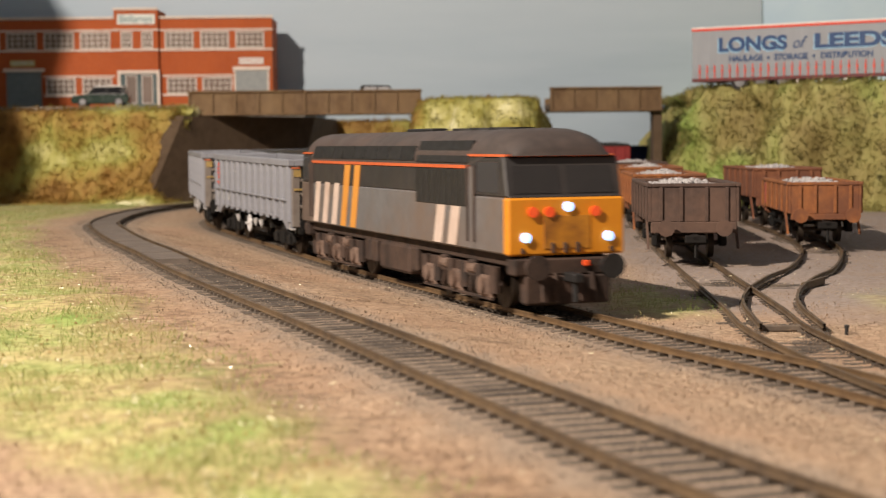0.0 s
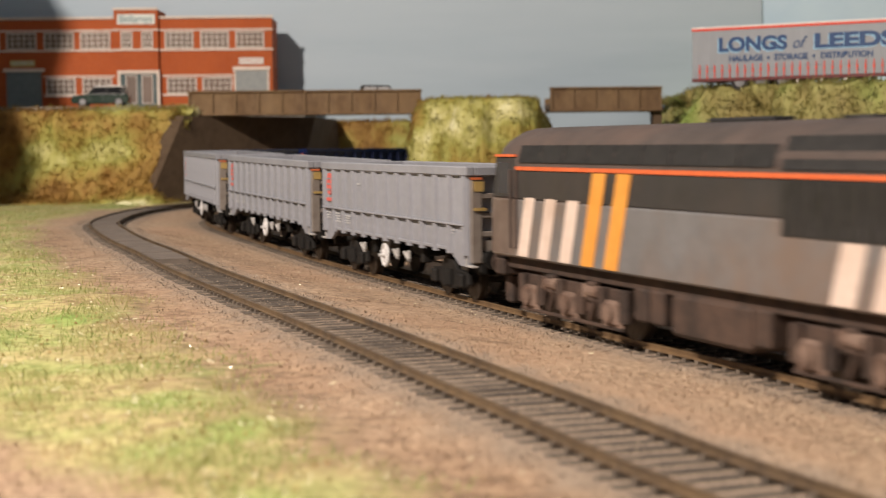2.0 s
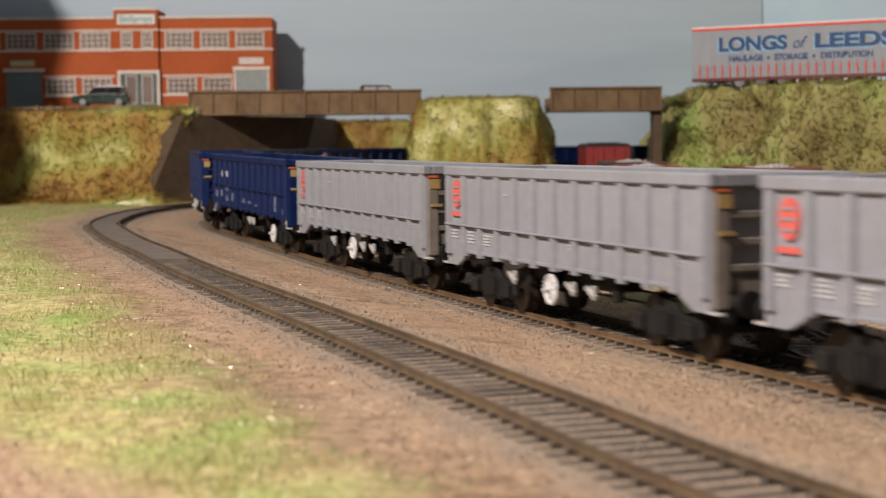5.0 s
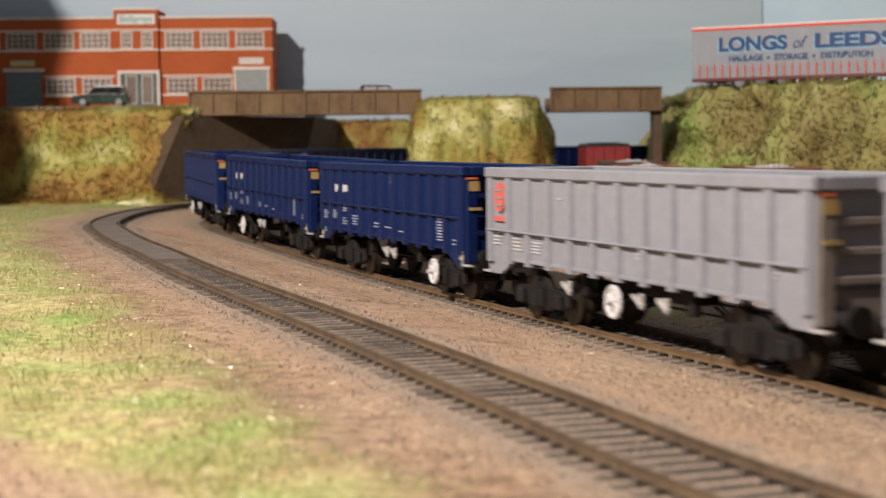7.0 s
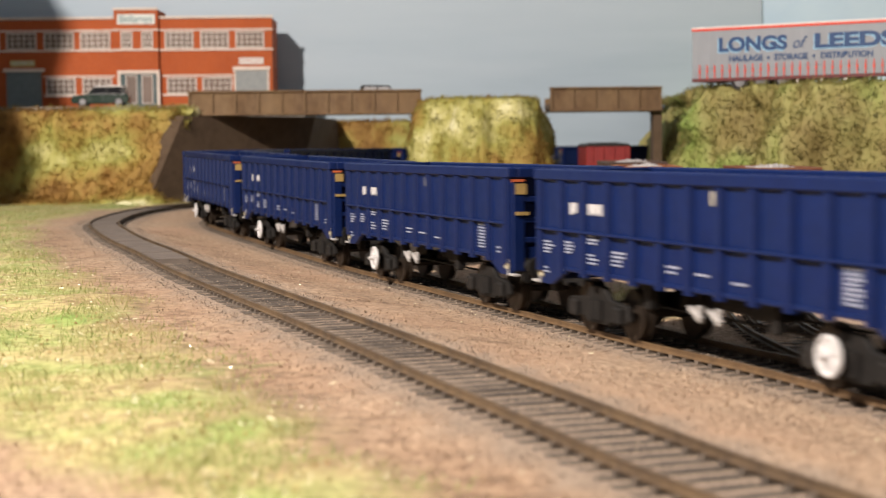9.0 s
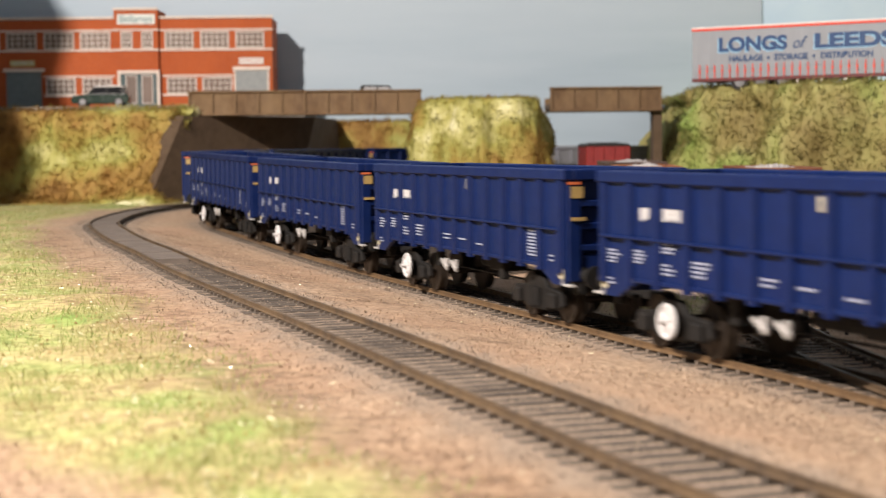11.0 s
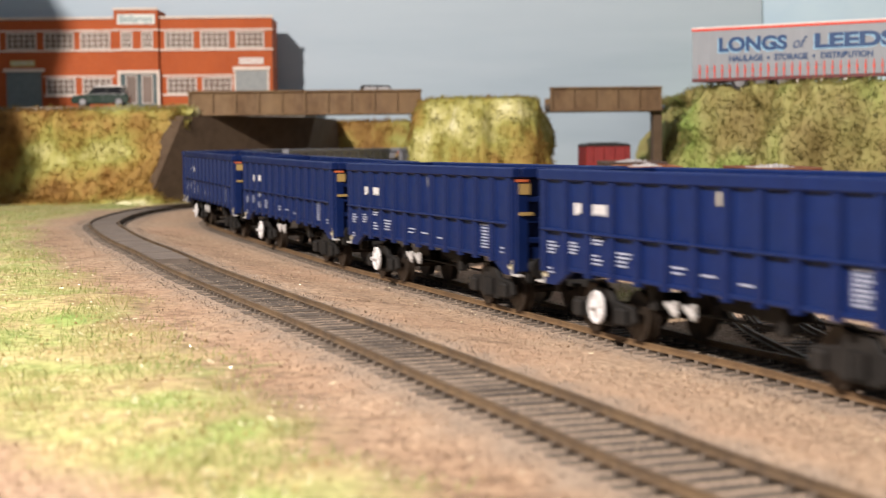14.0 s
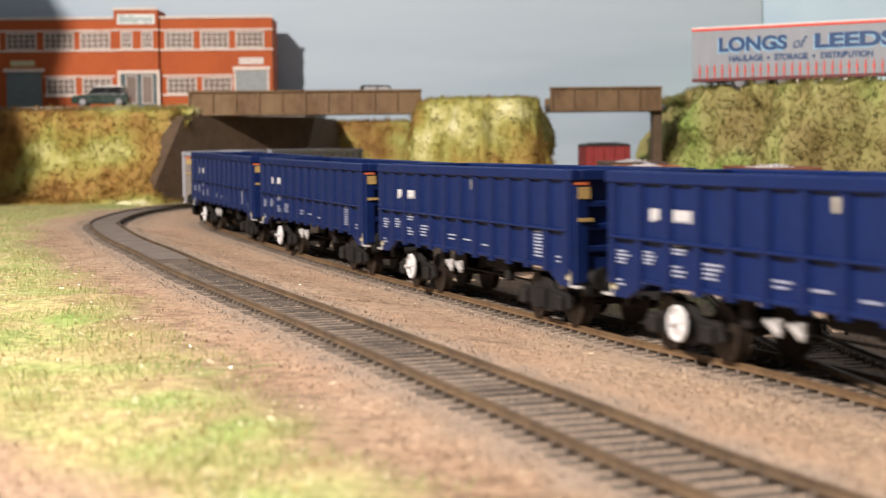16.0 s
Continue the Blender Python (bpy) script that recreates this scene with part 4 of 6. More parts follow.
def fluff(name, verts, faces, count, label, seed, colours, size=(1.5, 4.0), zmin=-1.0, ymax=1e9, sel=None):
    """Loose fibres and crumbs of scatter on the faces of a bank, as many little upright leaves."""
    rng = np.random.RandomState(seed)
    fa = np.array(faces)
    a, b, c, d = (verts[fa[:, i]] for i in range(4))
    area = np.linalg.norm(np.cross(c - a, d - b), axis=1)
    mid = (a + b + c + d) / 4
    okf = (mid[:, 2] > zmin) & (mid[:, 1] < ymax)
    if sel is not None:
        okf &= sel(mid)
    area = area * okf
    pick = rng.choice(len(fa), count, p=area / area.sum())
    u, w = rng.rand(count, 1), rng.rand(count, 1)
    base = (a[pick] * (1 - u) + b[pick] * u) * (1 - w) + (d[pick] * (1 - u) + c[pick] * u) * w
    nr = np.cross(b[pick] - a[pick], d[pick] - a[pick])
    nr /= np.linalg.norm(nr, axis=1)[:, None] + 1e-9
    nr *= np.where(nr[:, 1:2] > 0.3, -1, 1)
    ln_ = size[0] + (size[1] - size[0]) * rng.rand(count, 1) ** 2
    up = 0.13 * nr + np.array([0, 0, 0.05]) + rng.normal(0, 0.6, (count, 3))
    up /= np.linalg.norm(up, axis=1)[:, None]
    sd = np.cross(up, rng.normal(0, 1, (count, 3)))
    sd /= np.linalg.norm(sd, axis=1)[:, None] + 1e-9
    wd = ln_ * (0.035 + 0.06 * rng.rand(count, 1))
    tip = base + up * ln_
    q = np.stack([base - sd * wd, base + up * ln_ * 0.5 + sd * wd, tip, base + up * ln_ * 0.45 - sd * wd * 1.3], 1).reshape(-1, 3)
    fs = np.arange(4 * count).reshape(-1, 4).tolist()
    ob = sheet(name, q, fs, colours, False)
    return tagged(ob, label, "scatter", kind="stuff")


def scenery():
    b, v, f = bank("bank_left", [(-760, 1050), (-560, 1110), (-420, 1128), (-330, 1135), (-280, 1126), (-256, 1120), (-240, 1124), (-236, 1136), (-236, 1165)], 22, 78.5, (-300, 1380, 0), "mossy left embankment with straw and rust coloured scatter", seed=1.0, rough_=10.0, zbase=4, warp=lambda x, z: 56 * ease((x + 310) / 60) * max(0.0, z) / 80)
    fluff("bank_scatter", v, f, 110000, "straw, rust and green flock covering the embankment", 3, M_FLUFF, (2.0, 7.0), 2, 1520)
    b, v, f = bank("bank_right", [(183, 1320), (181, 1165), (173, 1090), (164, 1040), (170, 1005), (196, 962), (240, 925), (300, 900), (400, 876), (700, 840), (1200, 830)], 24, 86.8, (700, 1380, 0), "tall grassy embankment with dark leafy scatter", seed=7.0, rough_=11.0, material=M_TURFR, drop=2.6)
    fluff("bank_scatter", v, f, 110000, "yellow green flock covering the embankment", 4, M_FLUFFR, (2.0, 6.5), 2, 1400, lambda q: q[:, 0] < 420)
    clumps("leafy_scatter", v, f, 130, "dark green leafy clumps on the bank", 8, lambda q: (q[:, 0] < 400) & (q[:, 1] < 1250) & (q[:, 2] < 82))
    b, v, f = bank("bank_middle", [(-2, 1168), (-26, 1150), (-32, 1122), (-22, 1094), (6, 1076), (40, 1073), (72, 1078), (90, 1094), (93, 1125), (88, 1168)], 17, 83, (40, 1160, 0.9), "rounded grassy mound between the two bridge openings", seed=13.0, rough_=8.0, material=M_TURFM)
    fluff("bank_scatter", v, f, 34000, "straw and green flock covering the mound", 5, M_FLUFFM, (1.5, 5), 2)
    clumps("leafy_scatter", v, f, 16, "dark green leafy clumps on the mound", 9, lambda q: q[:, 1] < 1290)
    b, v, f = bank("bank_behind_bridge", [(-190, 1362), (-130, 1342), (-80, 1336), (-20, 1344), (12, 1366)], 10, 70, (-80, 1380, 0), "low tufted bank behind the bridge", seed=21.0, rough_=5.0, material=M_TURFB)
    fluff("bank_scatter", v, f, 11000, "rust and straw coloured flock on the low bank", 6, M_FLUFFB, (2, 6), 2)
    plateau = bmesh.new()
    box(plateau, -760, -185, 1345, 1450, 70, 81.8)
    box(plateau, -760, -122, 1450.1, 1588, 70, 84.4)
    tagged(part("yard_surface", plateau, mat("factory_yard", (0.22, 0.20, 0.17), (0.30, 0.27, 0.23), 200, 0.95, 0.4)), "level grey factory yard above the embankment", "yard", kind="structure")


def clumps(name, verts, faces, count, label, seed, sel):
    rng = np.random.RandomState(seed)
    fa = np.array(faces)
    mid = verts[fa].mean(1)
    okf = np.nonzero((mid[:, 2] > 6) & sel(mid))[0]
    P, F = [], []
    for k in range(count):
        c = mid[rng.choice(okf)] + rng.normal(0, 3, 3) * np.array([1, 0.3, 1])
        r = 2.0 + 5.5 * rng.rand() ** 2
        for j in range(int(10 + 36 * rng.rand())):
            q = c + rng.normal(0, r * 0.6, 3) * np.array([1, 0.5, 1]) + np.array([0, -3.4, 0])
            u, w = rng.normal(0, 1, 3), rng.normal(0, 1, 3)
            u /= np.linalg.norm(u)
            w = np.cross(u, w)
            w /= np.linalg.norm(w)
            a, b2 = 0.4 + 0.7 * rng.rand(), 0.2 + 0.25 * rng.rand()
            n = len(P)
            P += [q - u * a, q + w * b2, q + u * a, q - w * b2]
            F.append((n, n + 1, n + 2, n + 3))
    return tagged(sheet(name, np.array(P), F, M_DARKLEAF, False), label, "foliage", kind="stuff")


# ---------- bridge ----------
def bridges():
    y = 1322.0
    for x0, x1, z0, z1, label in ((-205.6, -16.6, 73.6, 92.4, "long rusty brown plate girder bridge over the main line"), (88.0, 178.6, 74.2, 93.0, "short rusty brown plate girder bridge over the sidings")):
        top = empty("girder_bridge", label, "bridge", "girder bridges")
        w = bmesh.new()
        box(w, x0, x1, y, y + 3, z0, z1, 0.3)
        part("girder_web", w, M_GIRDER, top)
        for z, t in ((z0 - 0.6, 1.6), (z1 - 1.0, 1.4)):
            fl = bmesh.new()
            box(fl, x0 - 0.5, x1 + 0.5, y - 2.2, y + 4.5, z, z + t, 0.25)
            part("girder_flange", fl, M_GIRDER, top)
        n = max(3, round((x1 - x0) / 18.5))
        rb = bmesh.new()
        box(rb, -0.8, 0.8, -1.5, 0.1, z0 + 1.0, z1 - 1.0)
        me = mesh_of("girder_rib", rb, M_GIRDER)
        for k in range(n + 1):
            piece("girder_rib", me, top, place(x0 + 1 + k * (x1 - x0 - 2) / n, y, 0))
        dk = bmesh.new()
        box(dk, x0, x1, y + 4.5, y + 70, z0 + 2, z0 + 6)
        part("bridge_deck", dk, M_STONE, top, "dark bridge deck")
        g2 = bmesh.new()
        box(g2, x0, x1, y + 70, y + 73, z0, z0 + 12)
        part("rear_girder", g2, M_GIRDER, top)
    pier = bmesh.new()
    box(pier, 172.5, 179.5, 1327, 1348, -6, 73.6, 0.4)
    tagged(part("bridge_pier", pier, M_STONE), "dark brown bridge pier beside the bank", "bridge pier")
    top = empty("bridge_abutment", "plain dark brown sloping bridge abutment", "abutment")
    for name, quad in (("wing_wall", ((-238, 1288), (-128, 1402), (-206, 1300), (-110, 1408))), ("side_wall", ((-127.8, 1402.5), (-92, 1545), (-109.8, 1408.5), (-100, 1548)))):
        w = bmesh.new()
        (x0, y0), (x1, y1), (u0, v0), (u1, v1) = quad
        lo = [w.verts.new(p) for p in ((x0, y0, -6), (x1, y1, -6), (u1, v1, 72.6), (u0, v0, 72.6))]
        hi = [w.verts.new((p.co.x - 12, p.co.y + 8, p.co.z)) for p in lo]
        w.faces.new(lo)
        w.faces.new(hi[::-1])
        for i in range(4):
            w.faces.new((lo[(i + 1) % 4], lo[i], hi[i], hi[(i + 1) % 4]))
        bmesh.ops.recalc_face_normals(w, faces=w.faces)
        part(name, w, M_STONE, top)


# ---------- backdrop ----------
def backdrop():
    w = bmesh.new()
    box(w, -1300, 312, 1590, 1603, -40, 620)
    tagged(part("backdrop_wall", w, M_SKY), "pale grey blue hand-painted backdrop board", "backdrop", kind="structure")
    w = bmesh.new()
    box(w, 312.5, 2050, 1593, 1606, -40, 620)
    tagged(part("backdrop_wall_side", w, M_SKYB), "brighter sky blue painted backdrop board", "backdrop", kind="structure")


# ---------- factory ----------
M_BRICK = mat("orange_red_brick_card", (0.37, 0.076, 0.013), (0.44, 0.096, 0.019), 500, 0.8, 0.15, (0.32, 0.062, 0.011), 30, 0.5)
M_TRIM = mat("cream_trim", (0.62, 0.52, 0.45), (0.70, 0.60, 0.52), 300, 0.7, 0.03)
M_PANE = mat("dull_brown_window_pane", (0.13, 0.085, 0.062), (0.19, 0.125, 0.095), 60, 0.35, 0.0, (0.10, 0.07, 0.055), 25, 0.5)
M_FRAMEW = mat("white_glazing_bar", (0.56, 0.50, 0.45), (0.64, 0.58, 0.53), 300, 0.7, 0.0)
M_SHUT = mat("grey_roller_shutter", (0.27, 0.29, 0.29), (0.33, 0.345, 0.345), 300, 0.6, 0.05)
M_SHUTD = mat("dark_teal_shutter", (0.16, 0.20, 0.21), (0.20, 0.24, 0.25), 300, 0.6, 0.05)
M_SIGN = mat("pale_sign_board", (0.62, 0.64, 0.60), (0.70, 0.72, 0.68), 300, 0.7, 0.0)
M_SIGNTX = mat("blue_grey_sign_lettering", (0.16, 0.25, 0.28), (0.2, 0.3, 0.33), 300, 0.7, 0.0)
M_GOLD = mat("yellow_sign_board", (0.45, 0.40, 0.16), (0.52, 0.46, 0.2), 300, 0.7, 0.0)
SC = 1518.0 / 2875.0
FX, FY, FZ = -412.0, 1518.0, 84.9


def factory():
    """Low-relief factory front; local x along the front, z up from the yard."""
    top = empty("factory_building", "two-storey orange brick factory with cream bands and white windows", "building", m=place(FX, FY, FZ))

    def X(px):
        return (px - 2) * SC * 1.0

    def Z(py):
        return (184 - py) * SC

    def bx(name, x0, x1, z1, z0, m, d0=-0.6, d1=0.0, label="", r=0.0, parent=None):
        q = bmesh.new()
        box(q, X(x0), X(x1), d0, d1, Z(z0), Z(z1), r)
        return part(name, q, m, parent or top, label)
    wall = bmesh.new()
    box(wall, X(-60), X(485), 0, 46, -0.5, Z(30))
    part("wall", wall, M_BRICK, top, "orange red brick wall")
    tower = bmesh.new()
    box(tower, X(209), X(286), -5, 40, -0.5, Z(14))
    part("entrance_tower", tower, M_BRICK, top, "projecting brick entrance bay")
    rf = bmesh.new()
    box(rf, X(-58), X(483), 2, 44, Z(31), Z(28))
    part("roof", rf, M_SHUT, top, "flat grey roof")
    for x0, x1, d in ((-61, 208, -1.2), (287, 487, -1.2), (207, 287, -6.2)):
        bx("cornice", x0, x1, 25 if d > -5 else 10.5, 29 if d > -5 else 14.5, M_TRIM, d, 1.5 if d > -5 else -3.6, r=0.2)
        bx("upper_band", x0, x1, 47.5, 50.5, M_TRIM, d, d + 1.1, r=0.15)
        bx("middle_band", x0, x1, 82, 85.5, M_TRIM, d, d + 1.1, r=0.15)
    for x0, x1 in ((80, 212), (291, 415)):
        bx("lintel_band", x0, x1, 127.5, 130.5, M_TRIM, -1.0, 0.1, r=0.15)
        bx("sill_band", x0, x1, 161, 164.5, M_TRIM, -1.0, 0.1, r=0.15)

    def window(x0, x1, y0, y1, cols, rows, d=0.0):
        q = bmesh.new()
        box(q, X(x0), X(x1), d - 0.12, d + 0.3, Z(y1), Z(y0))
        w = part("window", q, M_PANE, top, "white framed multi-pane factory window")
        fr = bmesh.new()
        t = 0.62
        for k in range(cols + 1):
            c = X(x0) + (X(x1) - X(x0)) * k / cols
            tt = t * (0.95 if k in (0, cols) else 0.5)
            box(fr, c - tt, c + tt, d - 0.75, d - 0.13, Z(y1) - t, Z(y0) + t)
        for k in range(rows + 1):
            c = Z(y1) + (Z(y0) - Z(y1)) * k / rows
            tt = t * (0.95 if k in (0, rows) else 0.5)
            box(fr, X(x0) - t * 0.9, X(x1) + t * 0.9, d - 0.80, d - 0.12, c - tt, c + tt)
        part("window_frame", fr, M_FRAMEW, w)
    for x0 in (-46, 18.5, 84.5, 148.5, 297.5, 360, 422):
        window(x0, x0 + (51 if x0 < 200 else 48), 53, 80, 5, 3)
    for x0 in (222, 258):
        window(x0, x0 + 18, 53, 80, 3, 3, -5.0)
    for x0 in (87, 151, 300, 362.5):
        window(x0, x0 + 50, 133, 160, 5, 3)
    # goods doors
    for x0, x1, m, lab in ((16, 79, M_SHUTD, "dark closed goods-in shutter"), (420, 476, M_SHUT, "grey closed goods-out shutter")):
        sh = bx("roller_shutter", x0, x1, 120, 184, m, -0.3, 0.1, lab)
        n = 14
        for k in range(n):
            q = bmesh.new()
            z0, z1 = k * Z(120) / n, (k + 1) * Z(120) / n
            prism(q, [(-0.35, z0), (-0.9, (z0 + z1) / 2), (-0.35, z1 - 0.05), (0.2, z1 - 0.05), (0.2, z0)], X(x0), X(x1), "x")
            part("slat", q, m, sh)
        bx("door_lintel", x0 - 5, x1 + 5, 114, 120.5, M_TRIM, -1.6, 0.1, r=0.2)
        for xx in (x0 - 3, x1):
            bx("door_jamb", xx, xx + 3, 120, 184, M_TRIM if x0 > 200 else M_BRICK, -1.2, 0.1)
    # entrance
    bx("entrance_lintel", 214, 288, 119.5, 125.5, M_TRIM, -6.6, -4.9, r=0.2)
    for xx in (214, 283):
        bx("entrance_jamb", xx, xx + 5, 125, 184, M_TRIM, -6.2, -4.9)
    bx("entrance_recess", 219, 283, 125, 184, mat("dark_teal_entrance", (0.045, 0.075, 0.08), (0.06, 0.095, 0.10), 200, 0.6, 0.03), -5.25, -4.9)
    for x0 in (228, 256):
        dr = bx("entrance_door", x0, x0 + 20, 128, 178, M_FRAMEW, -5.7, -5.2, "white framed glazed entrance door")
        bx("door_pane", x0 + 1.6, x0 + 18.4, 129.5, 176.5, M_PANE, -5.9, -5.6, parent=dr)
    # signs
    s = bx("name_sign", 215, 281, 21.5, 39, M_SIGN, -5.6, -4.9, "pale painted name board")
    letters("name_sign_lettering", "Bellamys", 9.0, M_SIGNTX, s, place((X(215) + X(281)) / 2, -5.7, Z(30), 0, 90), 0.15, 0.98, 0.12)
    s = bx("goods_out_sign", 426, 469, 98.5, 109.5, M_SIGN, -0.5, 0.05, "pale board with red lettering")
    letters("goods_sign_lettering", "GOODS OUT", 4.3, M_RED, s, place((X(426) + X(469)) / 2, -0.6, Z(104), 0, 90), 0.1, 0.86)
    s = bx("goods_in_sign", 23, 67, 100, 110.5, M_GOLD, -0.5, 0.05, "yellow green board with dark lettering")
    letters("goods_sign_lettering", "GOODS IN", 4.3, M_SIGN, s, place((X(23) + X(67)) / 2, -0.6, Z(105), 0, 90), 0.1, 0.95)
    return top


# ---------- siding wagons ----------
M_RUST1 = mat("brown_tippler_paint", (0.050, 0.031, 0.024), (0.080, 0.050, 0.039), 300, 0.85, 0.2, (0.14, 0.080, 0.055), 45, 0.6)
M_RUST2 = mat("orange_rust_paint", (0.25, 0.085, 0.024), (0.32, 0.122, 0.036), 300, 0.85, 0.2, (0.115, 0.045, 0.026), 40, 0.8)
M_STONELOAD = mat("pale_stone_load", (0.50, 0.48, 0.47), (0.66, 0.64, 0.63), 1500, 0.9, 1.0, (0.40, 0.38, 0.37), 300, 0.5)
M_RUBBLE = leaf_material("pale_stone_chips", [(0.0, (0.26, 0.245, 0.245)), (0.5, (0.42, 0.40, 0.40)), (1.0, (0.60, 0.58, 0.58))])


def tippler(paint, label, length=100.0, width=33.0, z0=15.5, z1=30.5, panel=None):
    top = empty("mineral_wagon", label, "railway wagon", "loaded mineral wagons in the sidings")
    h, w = length / 2, width / 2
    b = bmesh.new()
    for s in (-1, 1):
        box(b, -h, h, *sorted((s * (w - 1.2), s * w)), z0, z1, 0.2)
        box(b, *sorted((s * (h - 1.2), s * h)), -w + 1.2, w - 1.2, z0, z1, 0.2)
    box(b, -h + 1, h - 1, -w + 1, w - 1, z0, z0 + 1)
    part("body", b, paint, top)
    r = bmesh.new()
    for s in (-1, 1):
        box(r, -h - 0.6, h + 0.6, *sorted((s * (w - 1.5), s * (w + 0.6))), z1 - 1.2, z1 + 0.3, 0.25)
        box(r, *sorted((s * (h - 1.5), s * (h + 0.6))), -w + 1.5, w - 1.5, z1 - 1.2, z1 + 0.25, 0.25)
    part("top_rim", r, paint, top)
    rb = bmesh.new()
    box(rb, -0.7, 0.7, 0, 0.9, z0 + 0.2, z1 - 1.2, 0.15)
    me = mesh_of("rib", rb, paint)
    for k in range(6):
        x = (-h + 3 + k * (2 * h - 6) / 5) * MM
        piece("rib", me, top, Matrix.Translation((x, w * MM, 0)))
        piece("rib", me, top, Matrix.Translation((x, -w * MM, 0)) @ Matrix.Rotation(math.pi, 4, "Z"))
    for s in (-1, 1):
        for y in (-w + 5, -w / 3 + 1, w / 3 - 1, w - 5):
            piece("rib", me, top, Matrix.Translation((s * h * MM, y * MM, 0)) @ Matrix.Rotation(-s * math.pi / 2, 4, "Z"))
        hs = bmesh.new()
        box(hs, *sorted((s * (h - 2), s * (h + 0.8))), -w + 1, w - 1, 11.0, z0, 0.3)
        part("headstock", hs, paint, top)
        for t in (-1, 1):
            bf = bmesh.new()
            rod(bf, (s * h, t * 11.4, 13.2), (s * (h + 5), t * 11.4, 13.2), 1.7, 14)
            rod(bf, (s * (h + 5), t * 11.4, 13.2), (s * (h + 6), t * 11.4, 13.2), 3.3, 20)
            part("buffer", bf, paint, top, "rusty round buffer")
        cp = bmesh.new()
        box(cp, *sorted((s * h, s * (h + 9))), -1.4, 1.4, 8.6, 10.6, 0.2)
        box(cp, *sorted((s * (h + 5), s * (h + 9))), -4.2, 4.2, 7.4, 10.4, 0.4)
        rod(cp, (s * (h + 7), 0, 9), (s * (h + 7.4), 0, 1.6), 0.7, 6)
        part("coupling", cp, M_BOGIE, top, "black tension lock coupling")
    if panel:
        q = bmesh.new()
        for s in (-1, 1):
            box(q, -h + 12, -h + 22, *sorted((s * (w + 0.05), s * (w + 0.3))), z0 + 2, z1 - 2)
        part("side_panel", q, M_RED, top, "faded red side panel")
    u = bmesh.new()
    for s in (-1, 1):
        box(u, -h + 2, h - 2, *sorted((s * 12, s * 13.2)), 11.5, z0, 0.2)
        for c in (-29, 29):
            prism(u, [(c - 8, 11.8), (c - 2.4, 4.6), (c + 2.4, 4.6), (c + 8, 11.8)], *sorted((s * 12.2, s * 13.4)), "y")
            box(u, c - 2.6, c + 2.6, *sorted((s * 13.0, s * 15.2)), 4.6, 9.0, 0.5)
            box(u, c - 9, c + 9, *sorted((s * 13.2, s * 14.4)), 9.4, 10.8, 0.3)
        box(u, -16, 16, *sorted((s * 14.2, s * 14.8)), 8.0, 9.0)
    part("underframe", u, M_BOGIE, top, "grimy black underframe")
    for c in (-29, 29):
        ws = bmesh.new()
        for s in (-1, 1):
            rod(ws, (c, s * 7.2, 6), (c, s * 9.6, 6), 6, 24)
        rod(ws, (c, -12, 6), (c, 12, 6), 1, 8)
        part("wheelset", ws, M_WHEEL, top, "dull steel wheelset")
    for s in (-1, 1):
        dg = bmesh.new()
        prism(dg, [(h - 14, z0), (h - 11.5, z0), (h - 2.5, 4.5), (h - 4.5, 4.5)], *sorted((s * (w - 0.6), s * (w + 0.3))), "y")
        part("brake_lever", dg, paint, top)
    # load: a low heap of stones
    hp = bmesh.new()
    nx, ny = 24, 10
    rng = random.Random(int(length * 7 + len(label)))
    grid = [[hp.verts.new((-h + 1.3 + (2 * h - 2.6) * i / nx, -w + 1.3 + (2 * w - 2.6) * j / ny,
             z1 - 4.8 + 6.8 * math.sin(math.pi * j / ny) ** 0.9 * (0.72 + 0.28 * math.sin(2 * math.pi * (i / nx * 1.5 + 0.1))) * math.sin(math.pi * i / nx) ** 0.4 + rng.uniform(-0.3, 0.3))) for j in range(ny + 1)] for i in range(nx + 1)]
    for i in range(nx):
        for j in range(ny):
            hp.faces.new((grid[i][j], grid[i + 1][j], grid[i + 1][j + 1], grid[i][j + 1]))
    pts = [v.co.copy() for row in grid for v in row]
    tmpl = bmesh.new()
    bmesh.ops.create_icosphere(tmpl, subdivisions=1, radius=1.0)
    tv, tf = [v.co.copy() for v in tmpl.verts], [[v.index for v in f.verts] for f in tmpl.faces]
    tmpl.free()
    P, F = [], []
    for k in range(420):
        c = rng.choice(pts) + Vector((rng.uniform(-1.8, 1.8), rng.uniform(-1.5, 1.5), 0.3))
        r_ = rng.uniform(0.5, 1.1)
        if abs(c.y) > w - 1.6 or abs(c.x) > h - 1.6:
            continue
        n = len(P)
        P += [c + Vector((q.x * r_ * rng.uniform(.7, 1.2), q.y * r_ * rng.uniform(.7, 1.2), q.z * r_ * 0.8)) for q in tv]
        F += [[n + i for i in f] for f in tf]
    ld = part("stone_load", hp, M_STONELOAD, top, "heaped pale grey stone load")
    st = sheet("stones", np.array([tuple(p) for p in P]), F, M_RUBBLE, False)
    st["kind"] = "stuff"
    st.parent = ld
    return top


SIDE1 = Line([(125, 1450), (125, 1220), (124, 1060), (115, 920), (108.5, 800), (103, 700), (99.7, 640), (94.8, 548), (90.5, 472), (87, 414), (92, 334), (104, 264), (130, 172)])
SIDE2 = Line([(182, 1060), (181, 900), (179, 800), (177, 720), (173, 660), (163, 606), (141.5, 540), (125, 505), (108, 460), (98, 420), (92, 370)], KY)


def z_flat(p):
    return float(rail_z(p[1]))


